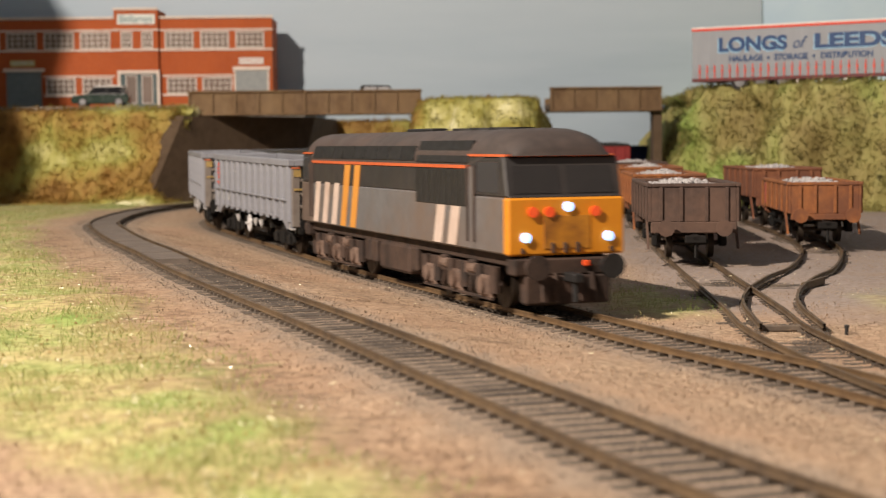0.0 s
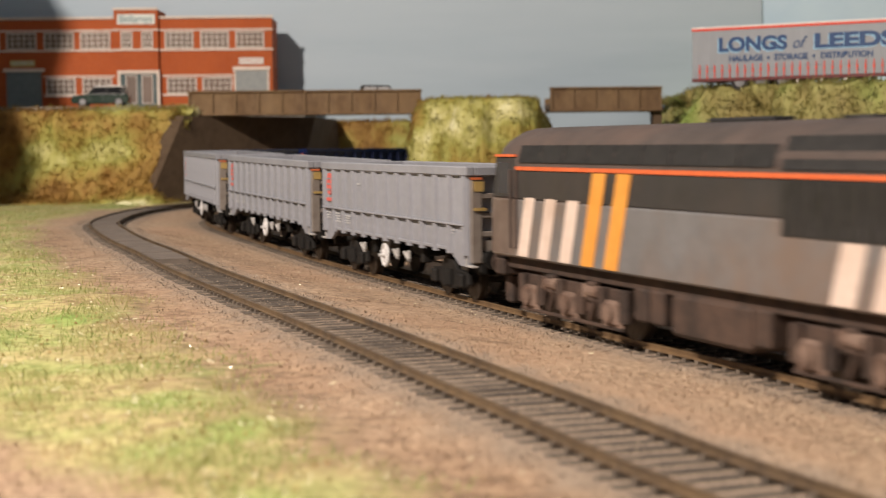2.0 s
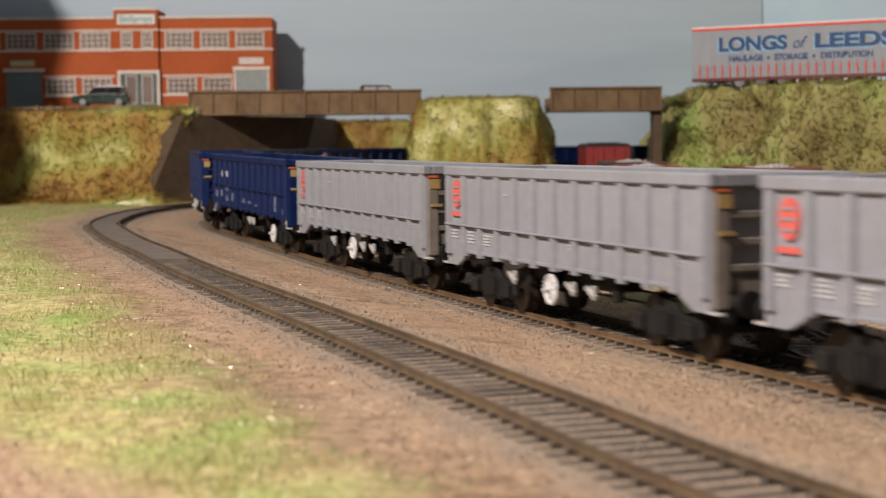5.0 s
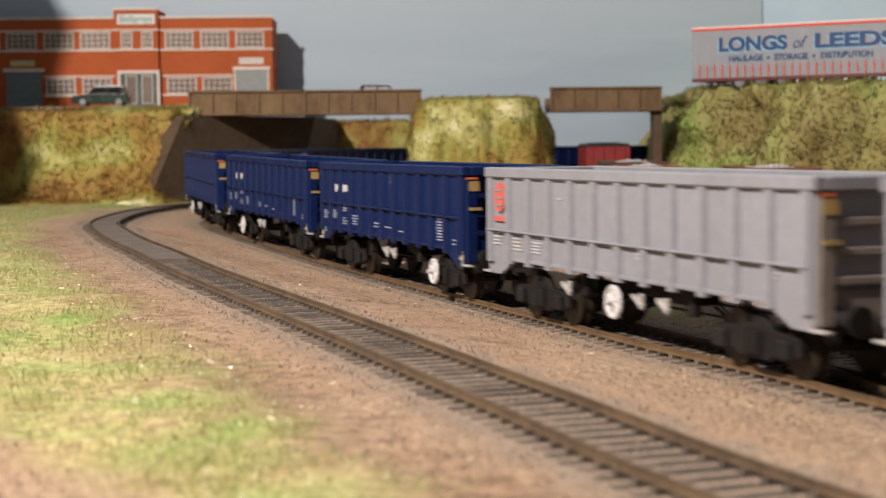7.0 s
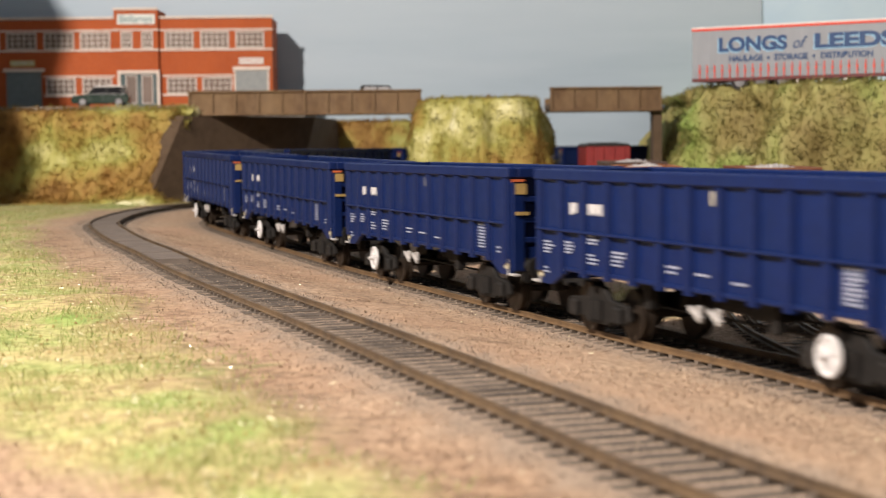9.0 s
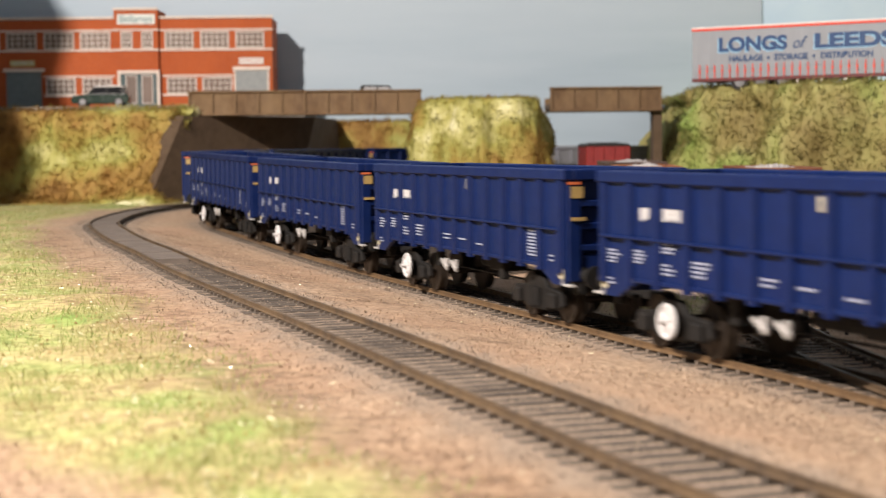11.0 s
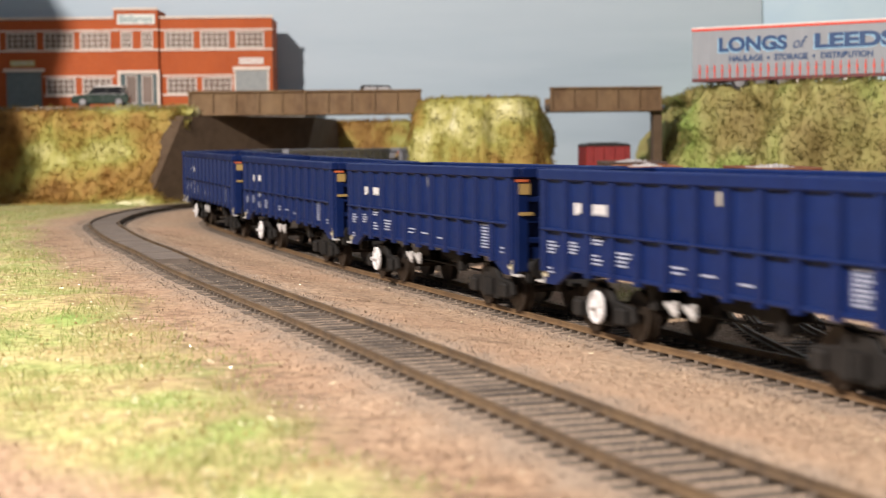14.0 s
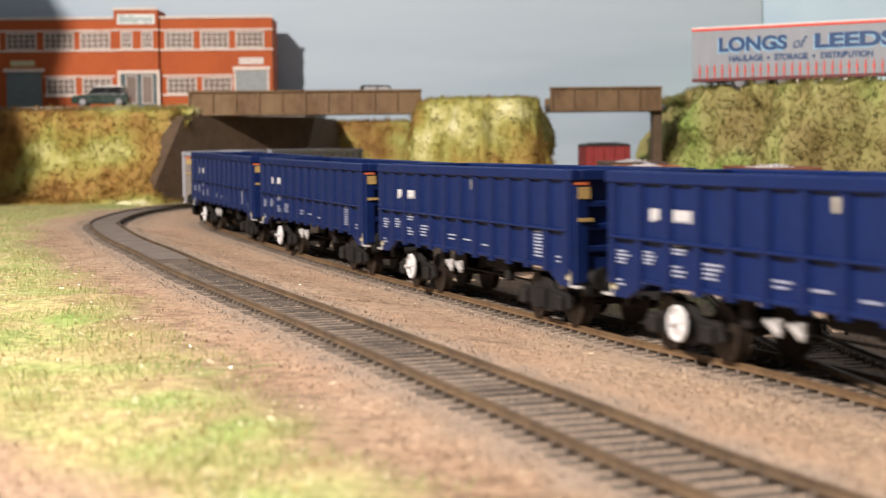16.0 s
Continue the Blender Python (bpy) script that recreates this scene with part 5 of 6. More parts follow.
def on_track(line, xy):
    k = ((line.p - np.array(xy)) ** 2).sum(1).argmin()
    s = line.s[k]
    p, d = line.at(s), line.dirn(s)
    return place(p[0], p[1], z_flat(p), math.degrees(math.atan2(d[1], d[0])))


def sidings():
    dark = tippler(M_RUST1, "dark brown loaded mineral wagon at the head of its siding", z1=30.6, width=36.0)
    dark.matrix_basis = on_track(SIDE1, (100, 696))
    o1 = tippler(M_RUST2, "orange rusty mineral wagon loaded with pale stone", panel=None)
    o1.matrix_basis = on_track(SIDE1, (104, 810))
    o2 = copy_thing(o1, on_track(SIDE1, (112, 924)))
    o4 = copy_thing(dark, on_track(SIDE1, (124, 1075)))
    o4["label"] = "dark brown loaded mineral wagon at the rear of its siding"
    r1 = tippler(M_RUST2, "rusty orange mineral wagon with faded red side panel", panel=True, width=32, z0=13.8, z1=27.6)
    r1.matrix_basis = on_track(SIDE2, (176, 772))
    r2 = tippler(mat("red_brown_paint", (0.155, 0.056, 0.026), (0.21, 0.080, 0.036), 300, 0.85, 0.2, (0.10, 0.040, 0.024), 45, 0.7), "red brown mineral wagon behind the orange one", width=34)
    r2.matrix_basis = on_track(SIDE2, (178, 886))

# ---------- road vehicles ----------
M_GREEN = mat("dark_green_car_paint", (0.012, 0.030, 0.022), (0.016, 0.036, 0.027), 200, 0.25, 0.0)
M_CARWHITE = mat("white_car_paint", (0.70, 0.66, 0.64), (0.76, 0.72, 0.70), 200, 0.3, 0.0)
M_CARGLASS = glass("car_glass", (0.015, 0.015, 0.017))
M_CARCLEAR = glass("pale_car_glass", (0.42, 0.42, 0.43), 0.1)
M_CHROME = mat("silver_trim", (0.20, 0.20, 0.21), (0.26, 0.26, 0.27), 300, 0.35, 0.0, metal=0.5)
M_TYRE = mat("black_tyre", (0.014, 0.013, 0.013), (0.024, 0.022, 0.022), 500, 0.8, 0.1)
M_CURTAIN = mat("grey_trailer_curtain", (0.245, 0.262, 0.290), (0.272, 0.290, 0.318), 120, 0.5, 0.08, (0.232, 0.248, 0.270), 16, 0.5, stretch=(6, 1, 1))
M_LRED = mat("lorry_red", (0.60, 0.055, 0.03), (0.66, 0.07, 0.04), 300, 0.45, 0.0)
M_NAVY = mat("navy_lettering", (0.012, 0.045, 0.14), (0.016, 0.055, 0.16), 300, 0.5, 0.0)
M_LIGHTB = mat("light_blue_lettering", (0.25, 0.48, 0.68), (0.28, 0.52, 0.72), 300, 0.5, 0.0)
M_MAROON = mat("maroon_chassis", (0.10, 0.02, 0.025), (0.13, 0.03, 0.03), 300, 0.6, 0.0)
M_SKYBLUE = mat("pale_blue_mudguard", (0.40, 0.56, 0.70), (0.44, 0.60, 0.74), 300, 0.4, 0.0)


def road_wheel(parent, x, y0, y1, r, rim=M_CHROME):
    w = bmesh.new()
    rod(w, (x, y0, r), (x, y1, r), r, 24)
    tyre = part("wheel", w, M_TYRE, parent, "black tyre with silver rim")
    for a in (min(y0, y1) - 0.15, max(y0, y1) - 0.25):
        q = bmesh.new()
        rod(q, (x, a, r), (x, a + 0.4, r), r * 0.62, 18)
        rod(q, (x, a - 0.1, r), (x, a + 0.5, r), r * 0.2, 8)
        part("rim", q, rim, tyre)


def small_car(paint, roofp, glassm, label, m):
    """A small hatchback, its nose to -x, 48 mm long."""
    top = empty("small_car", label, "car", m=m)
    b = bmesh.new()
    side = [(-23.5, 3.2), (-24, 6.4), (-22.5, 9.0), (-10.5, 10.8), (22.6, 11.0), (23.8, 8.0), (23.4, 3.2), (19.6, 2.8), (18.6, 5.6), (15.4, 7.2), (12.2, 5.6), (11.2, 2.8), (-10.2, 2.8), (-11.2, 5.6), (-14.4, 7.2), (-17.6, 5.6), (-18.6, 2.8)]
    prism(b, side, -10.6, 10.6, "y", 0.6)
    part("body", b, paint, top)
    g = bmesh.new()
    prism(g, [(-10.0, 10.6), (-4.6, 16.6), (18.2, 16.8), (21.8, 10.8)], -9.4, 9.4, "y", 0.4)
    part("glasshouse", g, glassm, top, "tinted windows")
    rf = bmesh.new()
    prism(rf, [(-6.2, 16.4), (-4.2, 17.7), (17.0, 18.2), (20.2, 17.2), (19.2, 16.5)], -9.5, 9.5, "y", 0.5)
    part("roof", rf, roofp, top)
    for s in (-1, 1):
        for pts in ([(-9.8, 10.8), (-8.6, 10.8), (-3.6, 16.6), (-4.8, 16.6)], [(4.6, 10.8), (6.0, 10.8), (6.0, 16.6), (4.8, 16.6)], [(17.6, 10.8), (21.8, 10.8), (18.8, 16.8), (16.0, 16.8)]):
            p = bmesh.new()
            prism(p, pts, *sorted((s * 9.0, s * 9.75)), "y")
            part("window_pillar", p, M_BLACK, top)
        t = bmesh.new()
        box(t, -10, 21.6, *sorted((s * 10.2, s * 10.75)), 10.4, 11.1, 0.1)
        part("waist_trim", t, M_CHROME, top, "silver waist trim")
        mi = bmesh.new()
        box(mi, -8.4, -6.4, *sorted((s * 10.4, s * 12.4)), 11.0, 13.0, 0.4)
        part("door_mirror", mi, paint, top)
        hl = bmesh.new()
        ball(hl, (-22.0, s * 7.6, 8.0), 1.9, 2, 0.7, 1, 1)
        part("headlight", hl, M_CHROME, top)
        for x in (-14.4, 15.4):
            road_wheel(top, x, s * 7.6, s * 10.4, 4.2)
    return top


def lorry():
    """Curtain-sided trailer; local x from its rear forward, the seen side is -y."""
    a, b = Vector((182.0, 1150.0)), Vector((288.0, 1078.0))
    yaw = math.degrees(math.atan2(b.y - a.y, b.x - a.x))
    top = empty("articulated_lorry", "grey curtain-sided lorry trailer with blue lettering and red band", "lorry", m=place(a.x, a.y, 83.6, yaw))
    ln, w = 178.0, 33.0
    z0, z1 = 8.6, 44.8
    cu = bmesh.new()
    n = 60
    for s in (0.0,):
        vs = []
        for k in range(n + 1):
            x = -5.0 + (ln + 4) * k / n
            d = 0.12 * math.sin(k * 1.9) + 0.08 * math.sin(k * 0.7)
            vs.append((cu.verts.new((x, d, z0 + 0.5)), cu.verts.new((x, d * 0.4, z1 - 2.8))))
        for p, q in zip(vs, vs[1:]):
            cu.faces.new((p[0], q[0], q[1], p[1]))
    part("curtain", cu, M_CURTAIN, top, "rippled light grey side curtain")
    bd = bmesh.new()
    box(bd, -6, ln, 0.4, w, z0, z1 - 0.6, 0.3)
    part("trailer_body", bd, M_CURTAIN, top)
    tr = bmesh.new()
    box(tr, -6.3, ln + 0.3, -0.5, w + 0.3, z1 - 2.8, z1 - 1.2, 0.2)
    part("red_band", tr, M_LRED, top, "red band under the roof")
    rf = bmesh.new()
    box(rf, -6.3, ln + 0.3, -0.45, w + 0.3, z1 - 1.2, z1, 0.3)
    part("roof_edge", rf, M_CARWHITE, top, "white roof edge")
    ch = bmesh.new()
    box(ch, -6, ln, -0.3, w, 6.6, z0 + 0.2, 0.2)
    part("side_rave", ch, M_MAROON, top, "maroon chassis rail")
    for k in range(31):
        x = 0.2 + k * 5.72
        st = bmesh.new()
        box(st, x - 0.35, x + 0.35, -0.75, -0.25, z0 - 0.2, z0 + 9.6)
        box(st, x - 0.75, x + 0.75, -0.9, -0.25, z0 + 4.4, z0 + 6.2, 0.1)
        part("curtain_strap", st, M_LRED, top, "red curtain strap")
    for z in (z0 + 3.2, z0 + 7.2):
        sm = bmesh.new()
        box(sm, -5, ln - 1, -0.42, -0.2, z, z + 0.3)
        part("curtain_seam", sm, M_CURTAIN, top)
    for x in (30.0, 46.0, 62.0):
        for y in (0.6, w - 6):
            road_wheel(top, x, y, y + 5.4, 6.4)
    sg = bmesh.new()
    box(sg, 64, 112, 0.2, 0.9, 1.8, 3.6, 0.2)
    part("side_guard", sg, M_CARWHITE, top, "white side guard rail")
    for x in (72, 89, 106):
        sg = bmesh.new()
        box(sg, x - 0.8, x + 0.8, 0.6, 1.4, 1.6, 7.2)
        part("guard_post", sg, M_CARWHITE, top)
    lg = bmesh.new()
    box(lg, 116, 119, 3, 7, 0, 7, 0.3)
    part("landing_leg", lg, M_MAROON, top)
    # tractor unit behind the trailer's front
    tc = bmesh.new()
    box(tc, 122, 190, 6, 27, 4.5, 7.5, 0.4)
    part("tractor_chassis", tc, M_SKYBLUE, top, "pale blue tractor chassis")
    for x in (141.0,):
        mg = bmesh.new()
        prism(mg, [(x - 14, 3.0), (x - 13, 6.6), (x + 16, 7.2), (x + 16, 6.2), (x + 8, 6.4), (x - 6, 6.2), (x - 9, 3.0)], 0.4, 8, "y", 0.3)
        part("mudguard", mg, M_SKYBLUE, top, "pale blue mudguard")
    for x in (143.0, 157.0, 186.0):
        for y in (0.8, w - 6):
            road_wheel(top, x, y, y + 5.2, 6.2)
    cab = bmesh.new()
    prism(cab, [(181, 7), (200, 7), (202, 20), (199, 42), (183, 44)], 1.5, w - 1.5, "y", 0.8)
    part("tractor_cab", cab, M_SKYBLUE, top, "pale blue tractor cab")

    def word(t, x, z, size, m, y, bold, fit):
        return letters("curtain_lettering", t, size, m, top, place(x, y, z, 0, 90), 0.04, 1.0, bold, fit)
    for m, dx, dz, y in ((M_LIGHTB, -0.7, -0.7, -0.28), (M_NAVY, 0, 0, -0.42)):
        word("LONGS", 39.6 + dx, 31.4 + dz, 13.0, m, y, 0.6, 50.6)
        word("LEEDS", 112.3 + dx, 31.4 + dz, 13.0, m, y, 0.6, 56.0)
    o = word("of", 73.6, 31.0, 11.0, M_NAVY, -0.42, 0.05, 8.2)
    for v in o.data.vertices:
        v.co.x += 0.35 * v.co.y
    word("HAULAGE", 34.9, 21.8, 5.6, M_NAVY, -0.42, 0.2, 25.4)
    word("STORAGE", 67.8, 21.8, 5.6, M_NAVY, -0.42, 0.2, 24.4)
    word("DISTRIBUTION", 107.2, 21.8, 5.6, M_NAVY, -0.42, 0.2, 36.2)
    for x in (51.6, 84.2):
        st = bmesh.new()
        rod(st, (x, -0.25, 21.8), (x, -0.45, 21.8), 1.1, 8)
        part("lettering_star", st, M_NAVY, top)
    return top


def van():
    m = mat("maroon_van_paint", (0.19, 0.014, 0.014), (0.24, 0.02, 0.018), 300, 0.6, 0.03)
    top = empty("goods_van", "dark red goods van with black roof beyond the bridge", "railway wagon", m=on_track(SIDE1, (125, 1262)))
    b = bmesh.new()
    box(b, -38, 38, -16.6, 16.6, 12, 41, 0.5)
    part("body", b, m, top)
    for y in (-12, -4, 4, 12):
        p = bmesh.new()
        box(p, 37.9, 38.8, y - 0.7, y + 0.7, 12, 40, 0.2)
        part("end_stanchion", p, m, top)
    r = bmesh.new()
    prism(r, [(-17.4, 40.6), (-15, 42.4), (-6, 43.4), (6, 43.4), (15, 42.4), (17.4, 40.6)], -39, 39, "x", 0.2)
    part("roof", r, M_BLACK, top, "black curved roof")
    u = bmesh.new()
    box(u, -38, 38, -13, 13, 8, 14, 0.4)
    part("underframe", u, M_BOGIE, top)
    for c in (-22, 22):
        ws = bmesh.new()
        for s in (-1, 1):
            rod(ws, (c, s * 7.2, 6), (c, s * 9.6, 6), 6, 24)
        rod(ws, (c, -12, 6), (c, 12, 6), 1, 8)
        part("wheelset", ws, M_WHEEL, top)
    return top


def shade_board():
    # out-of-view blocker, outline cut so its shadow falls on factory left and bank
    w = bmesh.new()
    prism(w, [(892, 392), (1031, 373), (1200, 363), (1589, 342), (1589, -40), (730, -40), (730, 335), (940, 341)], -482, -470, "x")
    tagged(part("backdrop_wing", w, M_SKY), "unseen board added to shadow the factory's left end and the bank", "backdrop", kind="structure")


# ---------- loose cover of the ground ----------
def meadow():
    """Static grass over the turf."""
    rng = np.random.RandomState(11)
    n = 420000
    x = rng.uniform(-330, 90, n)
    y = 120 + 1180 * rng.rand(n) ** 1.7
    keep = np.abs(x) < 0.29 * y + 20
    x, y = x[keep], y[keep]
    t = turf_mask(x, y)
    patch = np.clip(0.55 + 1.1 * fbm(x, y, 22, 9.0), 0.08, 1)
    keep = rng.rand(len(x)) < t * patch
    x, y = x[keep], y[keep]
    z = ground_z(x, y) + 1.0
    n = len(x)
    ln_ = (0.6 + 2.6 * rng.rand(n, 1) ** 3)
    up = np.stack([rng.normal(0, 0.6, n), rng.normal(0, 0.6, n), np.ones(n) * 0.9], 1)
    up /= np.linalg.norm(up, axis=1)[:, None]
    b = np.stack([x, y, z], 1)
    sd = np.stack([rng.normal(0, 1, n), rng.normal(0, 0.4, n), np.zeros(n)], 1)
    sd /= np.linalg.norm(sd, axis=1)[:, None]
    wd = 0.05 + 0.07 * rng.rand(n, 1)
    tip = b + up * ln_
    v = np.stack([b - sd * wd, b + sd * wd, tip + sd * wd * 0.3, tip - sd * wd * 0.3], 1).reshape(-1, 3)
    tagged(sheet("meadow_grass", v, np.arange(4 * n).reshape(-1, 4).tolist(), M_MEADOW, False), "short static grass in green and straw tones", "grass", kind="stuff")


M_GRIT = leaf_material("grit_grains", [(0.0, (0.20, 0.14, 0.095)), (0.4, (0.33, 0.235, 0.16)), (0.75, (0.43, 0.32, 0.22)), (1.0, (0.62, 0.54, 0.45))])
M_BALLAST = leaf_material("ballast_stones", [(0.0, (0.15, 0.115, 0.088)), (0.5, (0.27, 0.21, 0.16)), (1.0, (0.44, 0.36, 0.28))], island=0.4)


def grains(name, x, y, size, material, label, seed, zoff=0.0):
    rng = np.random.RandomState(seed)
    n = len(x)
    z = ground_z(x, y) + zoff
    c = np.stack([x, y, z], 1)
    r = size[0] + (size[1] - size[0]) * rng.rand(n, 1) ** 2
    base = np.array([(1, 0, 0), (-0.5, 0.87, 0), (-0.5, -0.87, 0), (0, 0, 1), (0, 0, -0.6)])
    v = (c[:, None, :] + (base[None] + rng.normal(0, 0.28, (n, 5, 3))) * r[:, None, :]).reshape(-1, 3)
    tri = np.array([(0, 1, 3), (1, 2, 3), (2, 0, 3), (1, 0, 4), (2, 1, 4), (0, 2, 4)])
    f = (np.arange(n)[:, None, None] * 5 + tri[None]).reshape(-1, 3).tolist()
    return tagged(sheet(name, v, f, material, False), label, "gravel", kind="stuff")


def loose_cover():
    rng = np.random.RandomState(21)
    n = 60000
    y = 130 + 800 * rng.rand(n) ** 1.6
    x = rng.uniform(-1, 1, n) * (0.30 * y + 15)
    xy = np.stack([x, y], 1)
    dl, dm = LOOP.near(xy), MAIN.near(xy)
    keep = (turf_mask(x, y) < 0.5) & (dl > 18) & (dm > 17)
    grains("loose_grit", x[keep], y[keep], (0.10, 0.32), M_GRIT, "fine brown grit between the tracks", 22, 0.05)
    for line, lo, hi, seed in ((LOOP, 900, 2150, 31), (MAIN, 2560, 3330, 32)):
        m = 15000
        s = rng.uniform(lo, hi, m)
        off = rng.normal(0, 1, m)
        off = np.where(rng.rand(m) < 0.45, rng.uniform(-7, 7, m), np.sign(off) * rng.uniform(9.6, 19, m))
        px = np.interp(s, line.s, line.p[:, 0])
        py = np.interp(s, line.s, line.p[:, 1])
        d = np.stack([np.interp(s + 1, line.s, line.p[:, 0]) - px, np.interp(s + 1, line.s, line.p[:, 1]) - py], 1)
        d /= np.linalg.norm(d, axis=1)[:, None]
        # stones lie between the sleepers
        k = (s - lo) % 5.7
        keep = (k > 1.5) & (k < 4.2) | (np.abs(off) > 15)
        gx, gy = px + d[:, 1] * off, py - d[:, 0] * off
        grains("track_ballast", gx[keep], gy[keep], (0.14, 0.36), M_BALLAST, "brown grey stone ballast between the sleepers", seed, 0.1)


def infill():
    """Boards laid between the rails where the loop turns."""
    top = empty("crossing_boards", "grey brown boards laid between the loop rails", "crossing boards")
    m = mat("worn_crossing_board", (0.105, 0.085, 0.07), (0.145, 0.118, 0.098), 200, 0.85, 0.2, (0.19, 0.15, 0.12), 40, 0.5)
    def arc_at(y):
        k = np.nonzero(LOOP.p[:, 1] > y)[0][-1]
        return LOOP.s[k]
    s = arc_at(1190.0)
    while s < arc_at(640.0):
        v, f = sweep(LOOP, s, s + 43, 0, z_loop, 6.0, [(-6.9, -2.4), (6.9, -2.4), (6.9, -0.7), (-6.9, -0.7)])
        f += [(0, 1, 2, 3), tuple(range(len(v) - 4, len(v)))]
        b = sheet("board", v, f, m, False)
        b.parent = top
        s += 44.0


def yard_clutter():
    """Turnout parts and odds and ends by the sidings."""
    for x, y, yaw, ln_, lab in ((128, 560, 62, 26, "short black check rail in the turnout"),):
        c = bmesh.new()
        box(c, -ln_ / 2, ln_ / 2, -0.7, 0.7, -2.4, 0.2, 0.2)
        tagged(part("check_rail", c, M_RAIL), lab, "check rail").matrix_basis = place(x, y, 0, yaw)
    c = bmesh.new()
    box(c, -12, 0.6, -0.7, 0.7, -2.6, -0.9, 0.3)
    tagged(part("tie_bar", c, M_SLEEP), "dark turnout tie bar", "tie bar").matrix_basis = place(96, 432, 0, 4)
    t = bmesh.new()
    rod(t, (0, 0, -4), (0, 0, -0.9), 0.5, 10)
    rod(t, (0, 0, -1.0), (0, 0, -0.3), 0.7, 10)
    tagged(part("track_pin", t, M_BLACK), "small dark post beside the siding", "post").matrix_basis = place(106, 425, 0)


def shrub():
    rng = np.random.RandomState(41)
    P, F = [], []
    for k in range(420):
        a, h = rng.uniform(0, 2 * math.pi), rng.rand()
        rad = 13 * (1 - h * 0.6) * rng.rand() ** 0.4
        q = np.array([rad * math.cos(a) * 1.5, rad * math.sin(a) * 0.7, 2 + 13 * h])
        u, w = rng.normal(0, 1, 3), rng.normal(0, 1, 3)
        u /= np.linalg.norm(u)
        w = np.cross(u, w)
        w /= np.linalg.norm(w)
        n = len(P)
        P += [q - u * 1.6, q + w * 0.7, q + u * 1.6, q - w * 0.7]
        F.append((n, n + 1, n + 2, n + 3))
    top = empty("shrub", "low dark green shrub beside the factory", "shrub", m=place(-140, 1535, 84.4))
    lf = sheet("crown", np.array(P), F, M_DARKLEAF, False)
    lf.parent = top
    st = bmesh.new()
    for x in (-6, 0, 7):
        rod(st, (x, 0, -0.5), (x * 1.4, 0, 8), 0.7, 6, 0.3)
    part("stems", st, M_STONE, top)


def turf_crumbs():
    """Dark brown tufts and dead leaf crumbs in the turf."""
    rng = np.random.RandomState(61)
    n = 3600
    y = 190 + 760 * rng.rand(n) ** 1.4
    x = rng.uniform(-1, 0.4, n) * (0.29 * y + 10)
    keep = rng.rand(n) < turf_mask(x, y) * np.clip(0.4 + 1.6 * fbm(x, y, 15, 17.0), 0, 1)
    grains("turf_crumbs", x[keep], y[keep], (0.15, 0.5), M_CRUMB, "brown crumbs and dead leaves in the turf", 62, 1.2)


M_CRUMB = leaf_material("brown_crumbs", [(0.0, (0.16, 0.10, 0.045)), (0.5, (0.34, 0.23, 0.10)), (1.0, (0.52, 0.42, 0.17))], island=0.6)
M_FLECK = mat("pale_glint_fleck", (0.75, 0.68, 0.42), (0.85, 0.80, 0.60), 500, 0.25, 0.0)


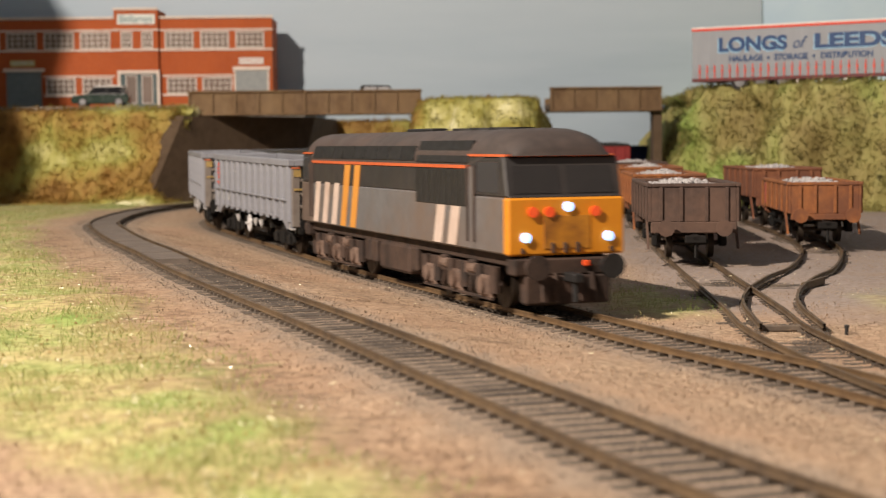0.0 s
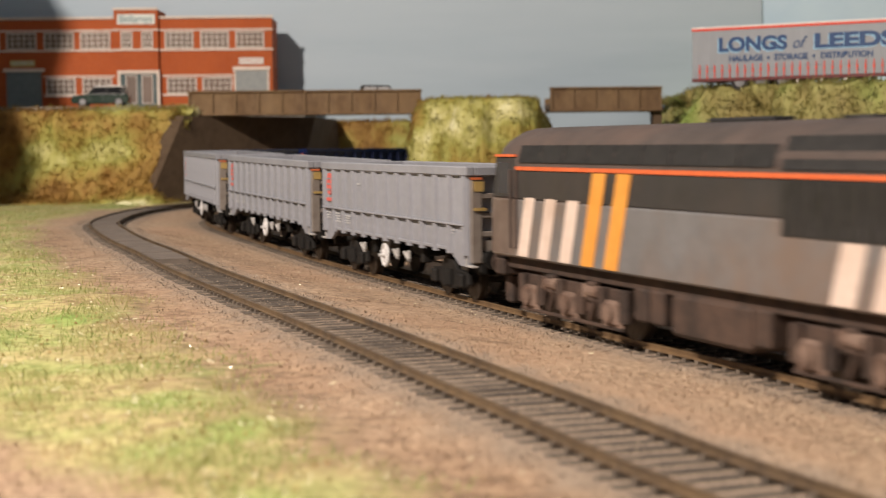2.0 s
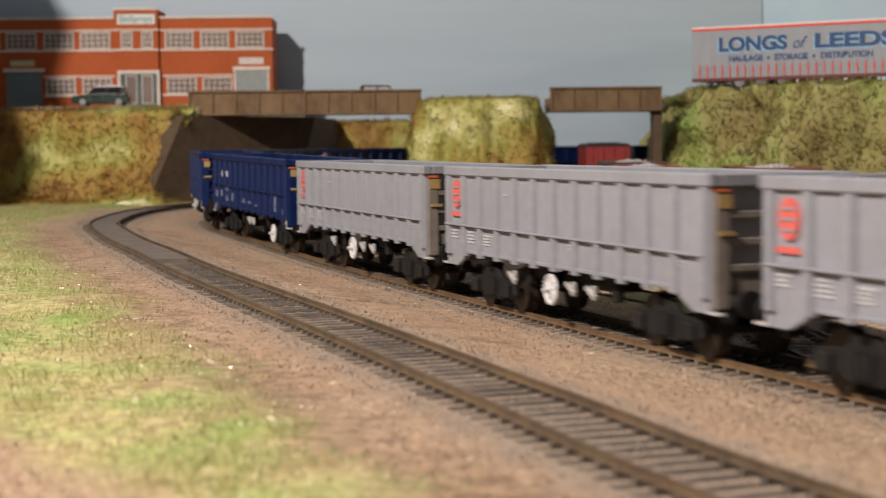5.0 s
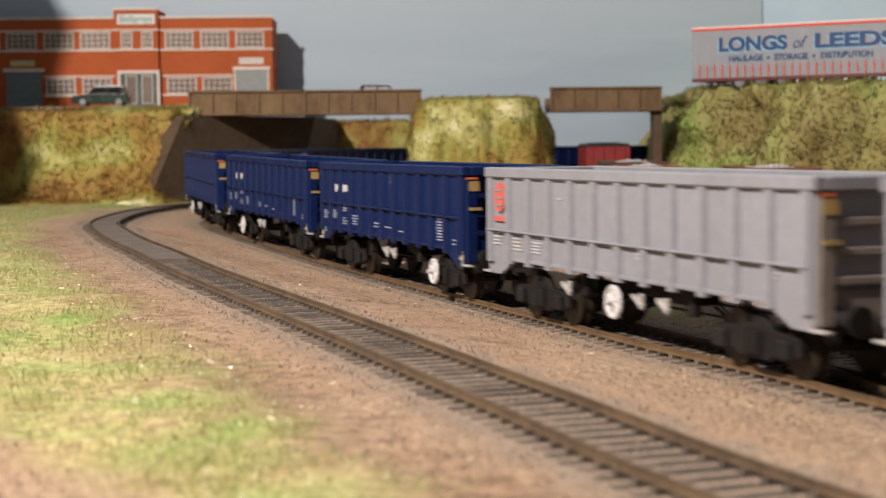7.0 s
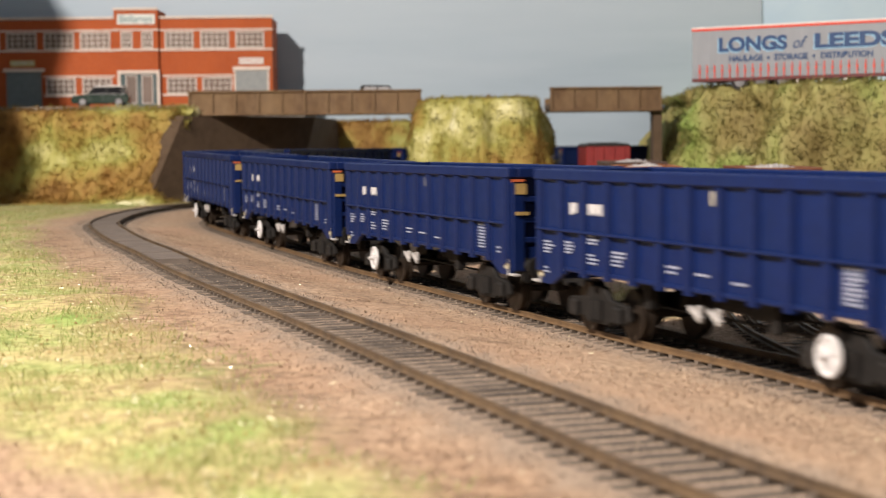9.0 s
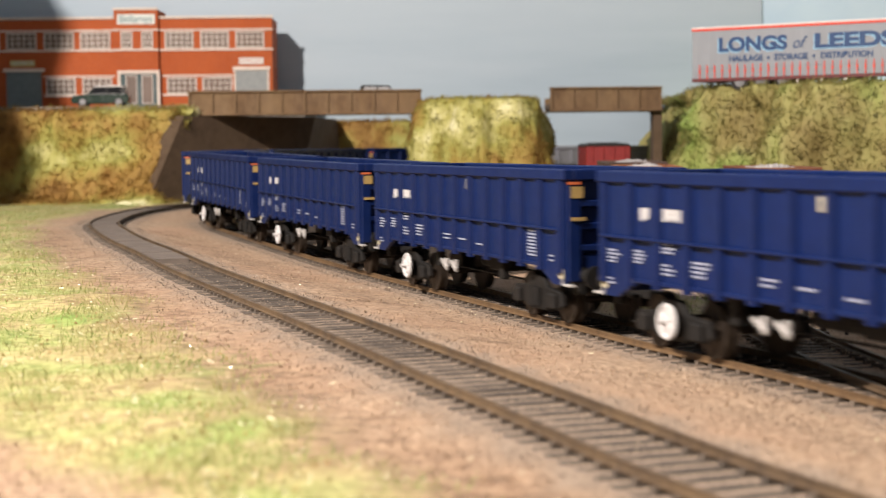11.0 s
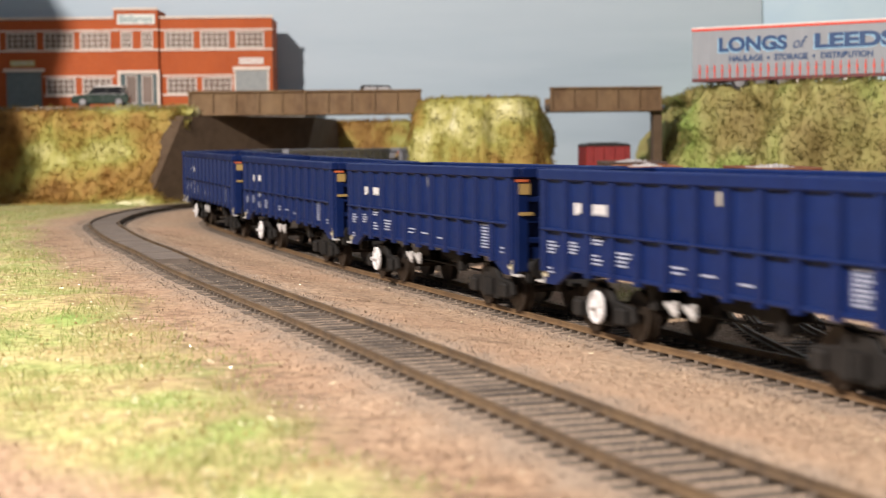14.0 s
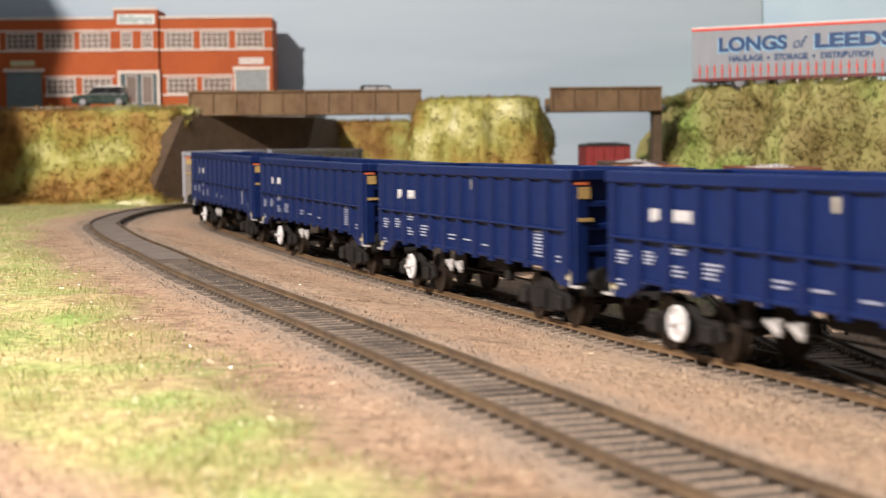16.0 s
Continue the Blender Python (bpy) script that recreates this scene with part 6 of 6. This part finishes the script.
def flecks():
    """Tiny pale flakes on turf and grit, standing in for bright glints."""
    rng = np.random.RandomState(51)
    n = 5200
    y = 150 + 900 * rng.rand(n) ** 1.5
    x = rng.uniform(-1, 1, n) * (0.29 * y + 12)
    t = turf_mask(x, y)
    keep = rng.rand(n) < 0.06 + 0.5 * t
    x, y = x[keep], y[keep]
    xy = np.stack([x, y], 1)
    keep = (LOOP.near(xy) > 17) & (MAIN.near(xy) > 17)
    x, y = x[keep], y[keep]
    z = ground_z(x, y) + 1.6 + 0.8 * turf_mask(x, y)
    P, F = [], []
    for a, b, c in zip(x, y, z):
        ang, ln_ = rng.uniform(0, math.pi), 0.18 + (0.8 * rng.rand() if rng.rand() < 0.25 else 0.18 * rng.rand())
        u = np.array([math.cos(ang) * ln_, math.sin(ang) * ln_, rng.normal(0, 0.25) * ln_])
        w = np.array([-math.sin(ang), math.cos(ang), 0]) * 0.09
        up = np.array([0, 0, 0.16])
        q = np.array([a, b, c])
        k = len(P)
        P += [q - u - w, q - u + w, q + u + w, q + u - w, q - u * 0.7 + up, q + u * 0.7 + up]
        F += [(k, k + 1, k + 4), (k + 1, k + 2, k + 5, k + 4), (k + 2, k + 3, k + 5), (k + 3, k, k + 4, k + 5)]
    tagged(sheet("straw_flecks", np.array(P), F, M_FLECK, False), "pale flecks standing for glints on turf and grit", "straw", kind="stuff")

# ---------- build ----------
build_ground()
track(MAIN, 980, 3900, z_main, "weathered main line track that the train runs on", near=(2150, 3300), steel=M_RAILM)
track(LOOP, 0, 2400, z_loop, "empty weathered loop track curving past the meadow", near=(640, 2150))
track(SIDE1, 0, SIDE1.s[-1] - 125, z_flat, "weathered siding track under the mineral wagons", near=(0, 1150), sink=0.55)
track(SIDE2, 0, SIDE2.s[-1], z_flat, "weathered curving siding track", near=(0, 1100), sink=0.55)
scenery()
bridges()
backdrop()
factory()
sidings()
van()
shade_board()
lorry()
small_car(M_GREEN, M_CARWHITE, M_CARGLASS, "dark green small hatchback with white roof in the factory yard", place(-286, 1372, 81.8, 4))
small_car(M_CARWHITE, M_BLACK, M_CARCLEAR, "white small hatchback with black roof on the bridge", place(-48, 1366, 79.7, 180))
infill()
yard_clutter()
shrub()
meadow()
loose_cover()
turf_crumbs()
flecks()
L0 = loco()
TRAIN.append((L0, -129.5, 68.5))
g1 = box_wagon("grey")
b1 = box_wagon("blue", 52.0)
b2 = box_wagon("blue")
made = {}
for k, c in enumerate("gggabbbbbbbgg"):
    src = {"g": g1, "a": b1, "b": b2}[c]
    ob = src if c not in made else copy_thing(src, Matrix())
    made[c] = ob
    TRAIN.append((ob, 94.4 + 188.8 * k, 55.0))
motions()
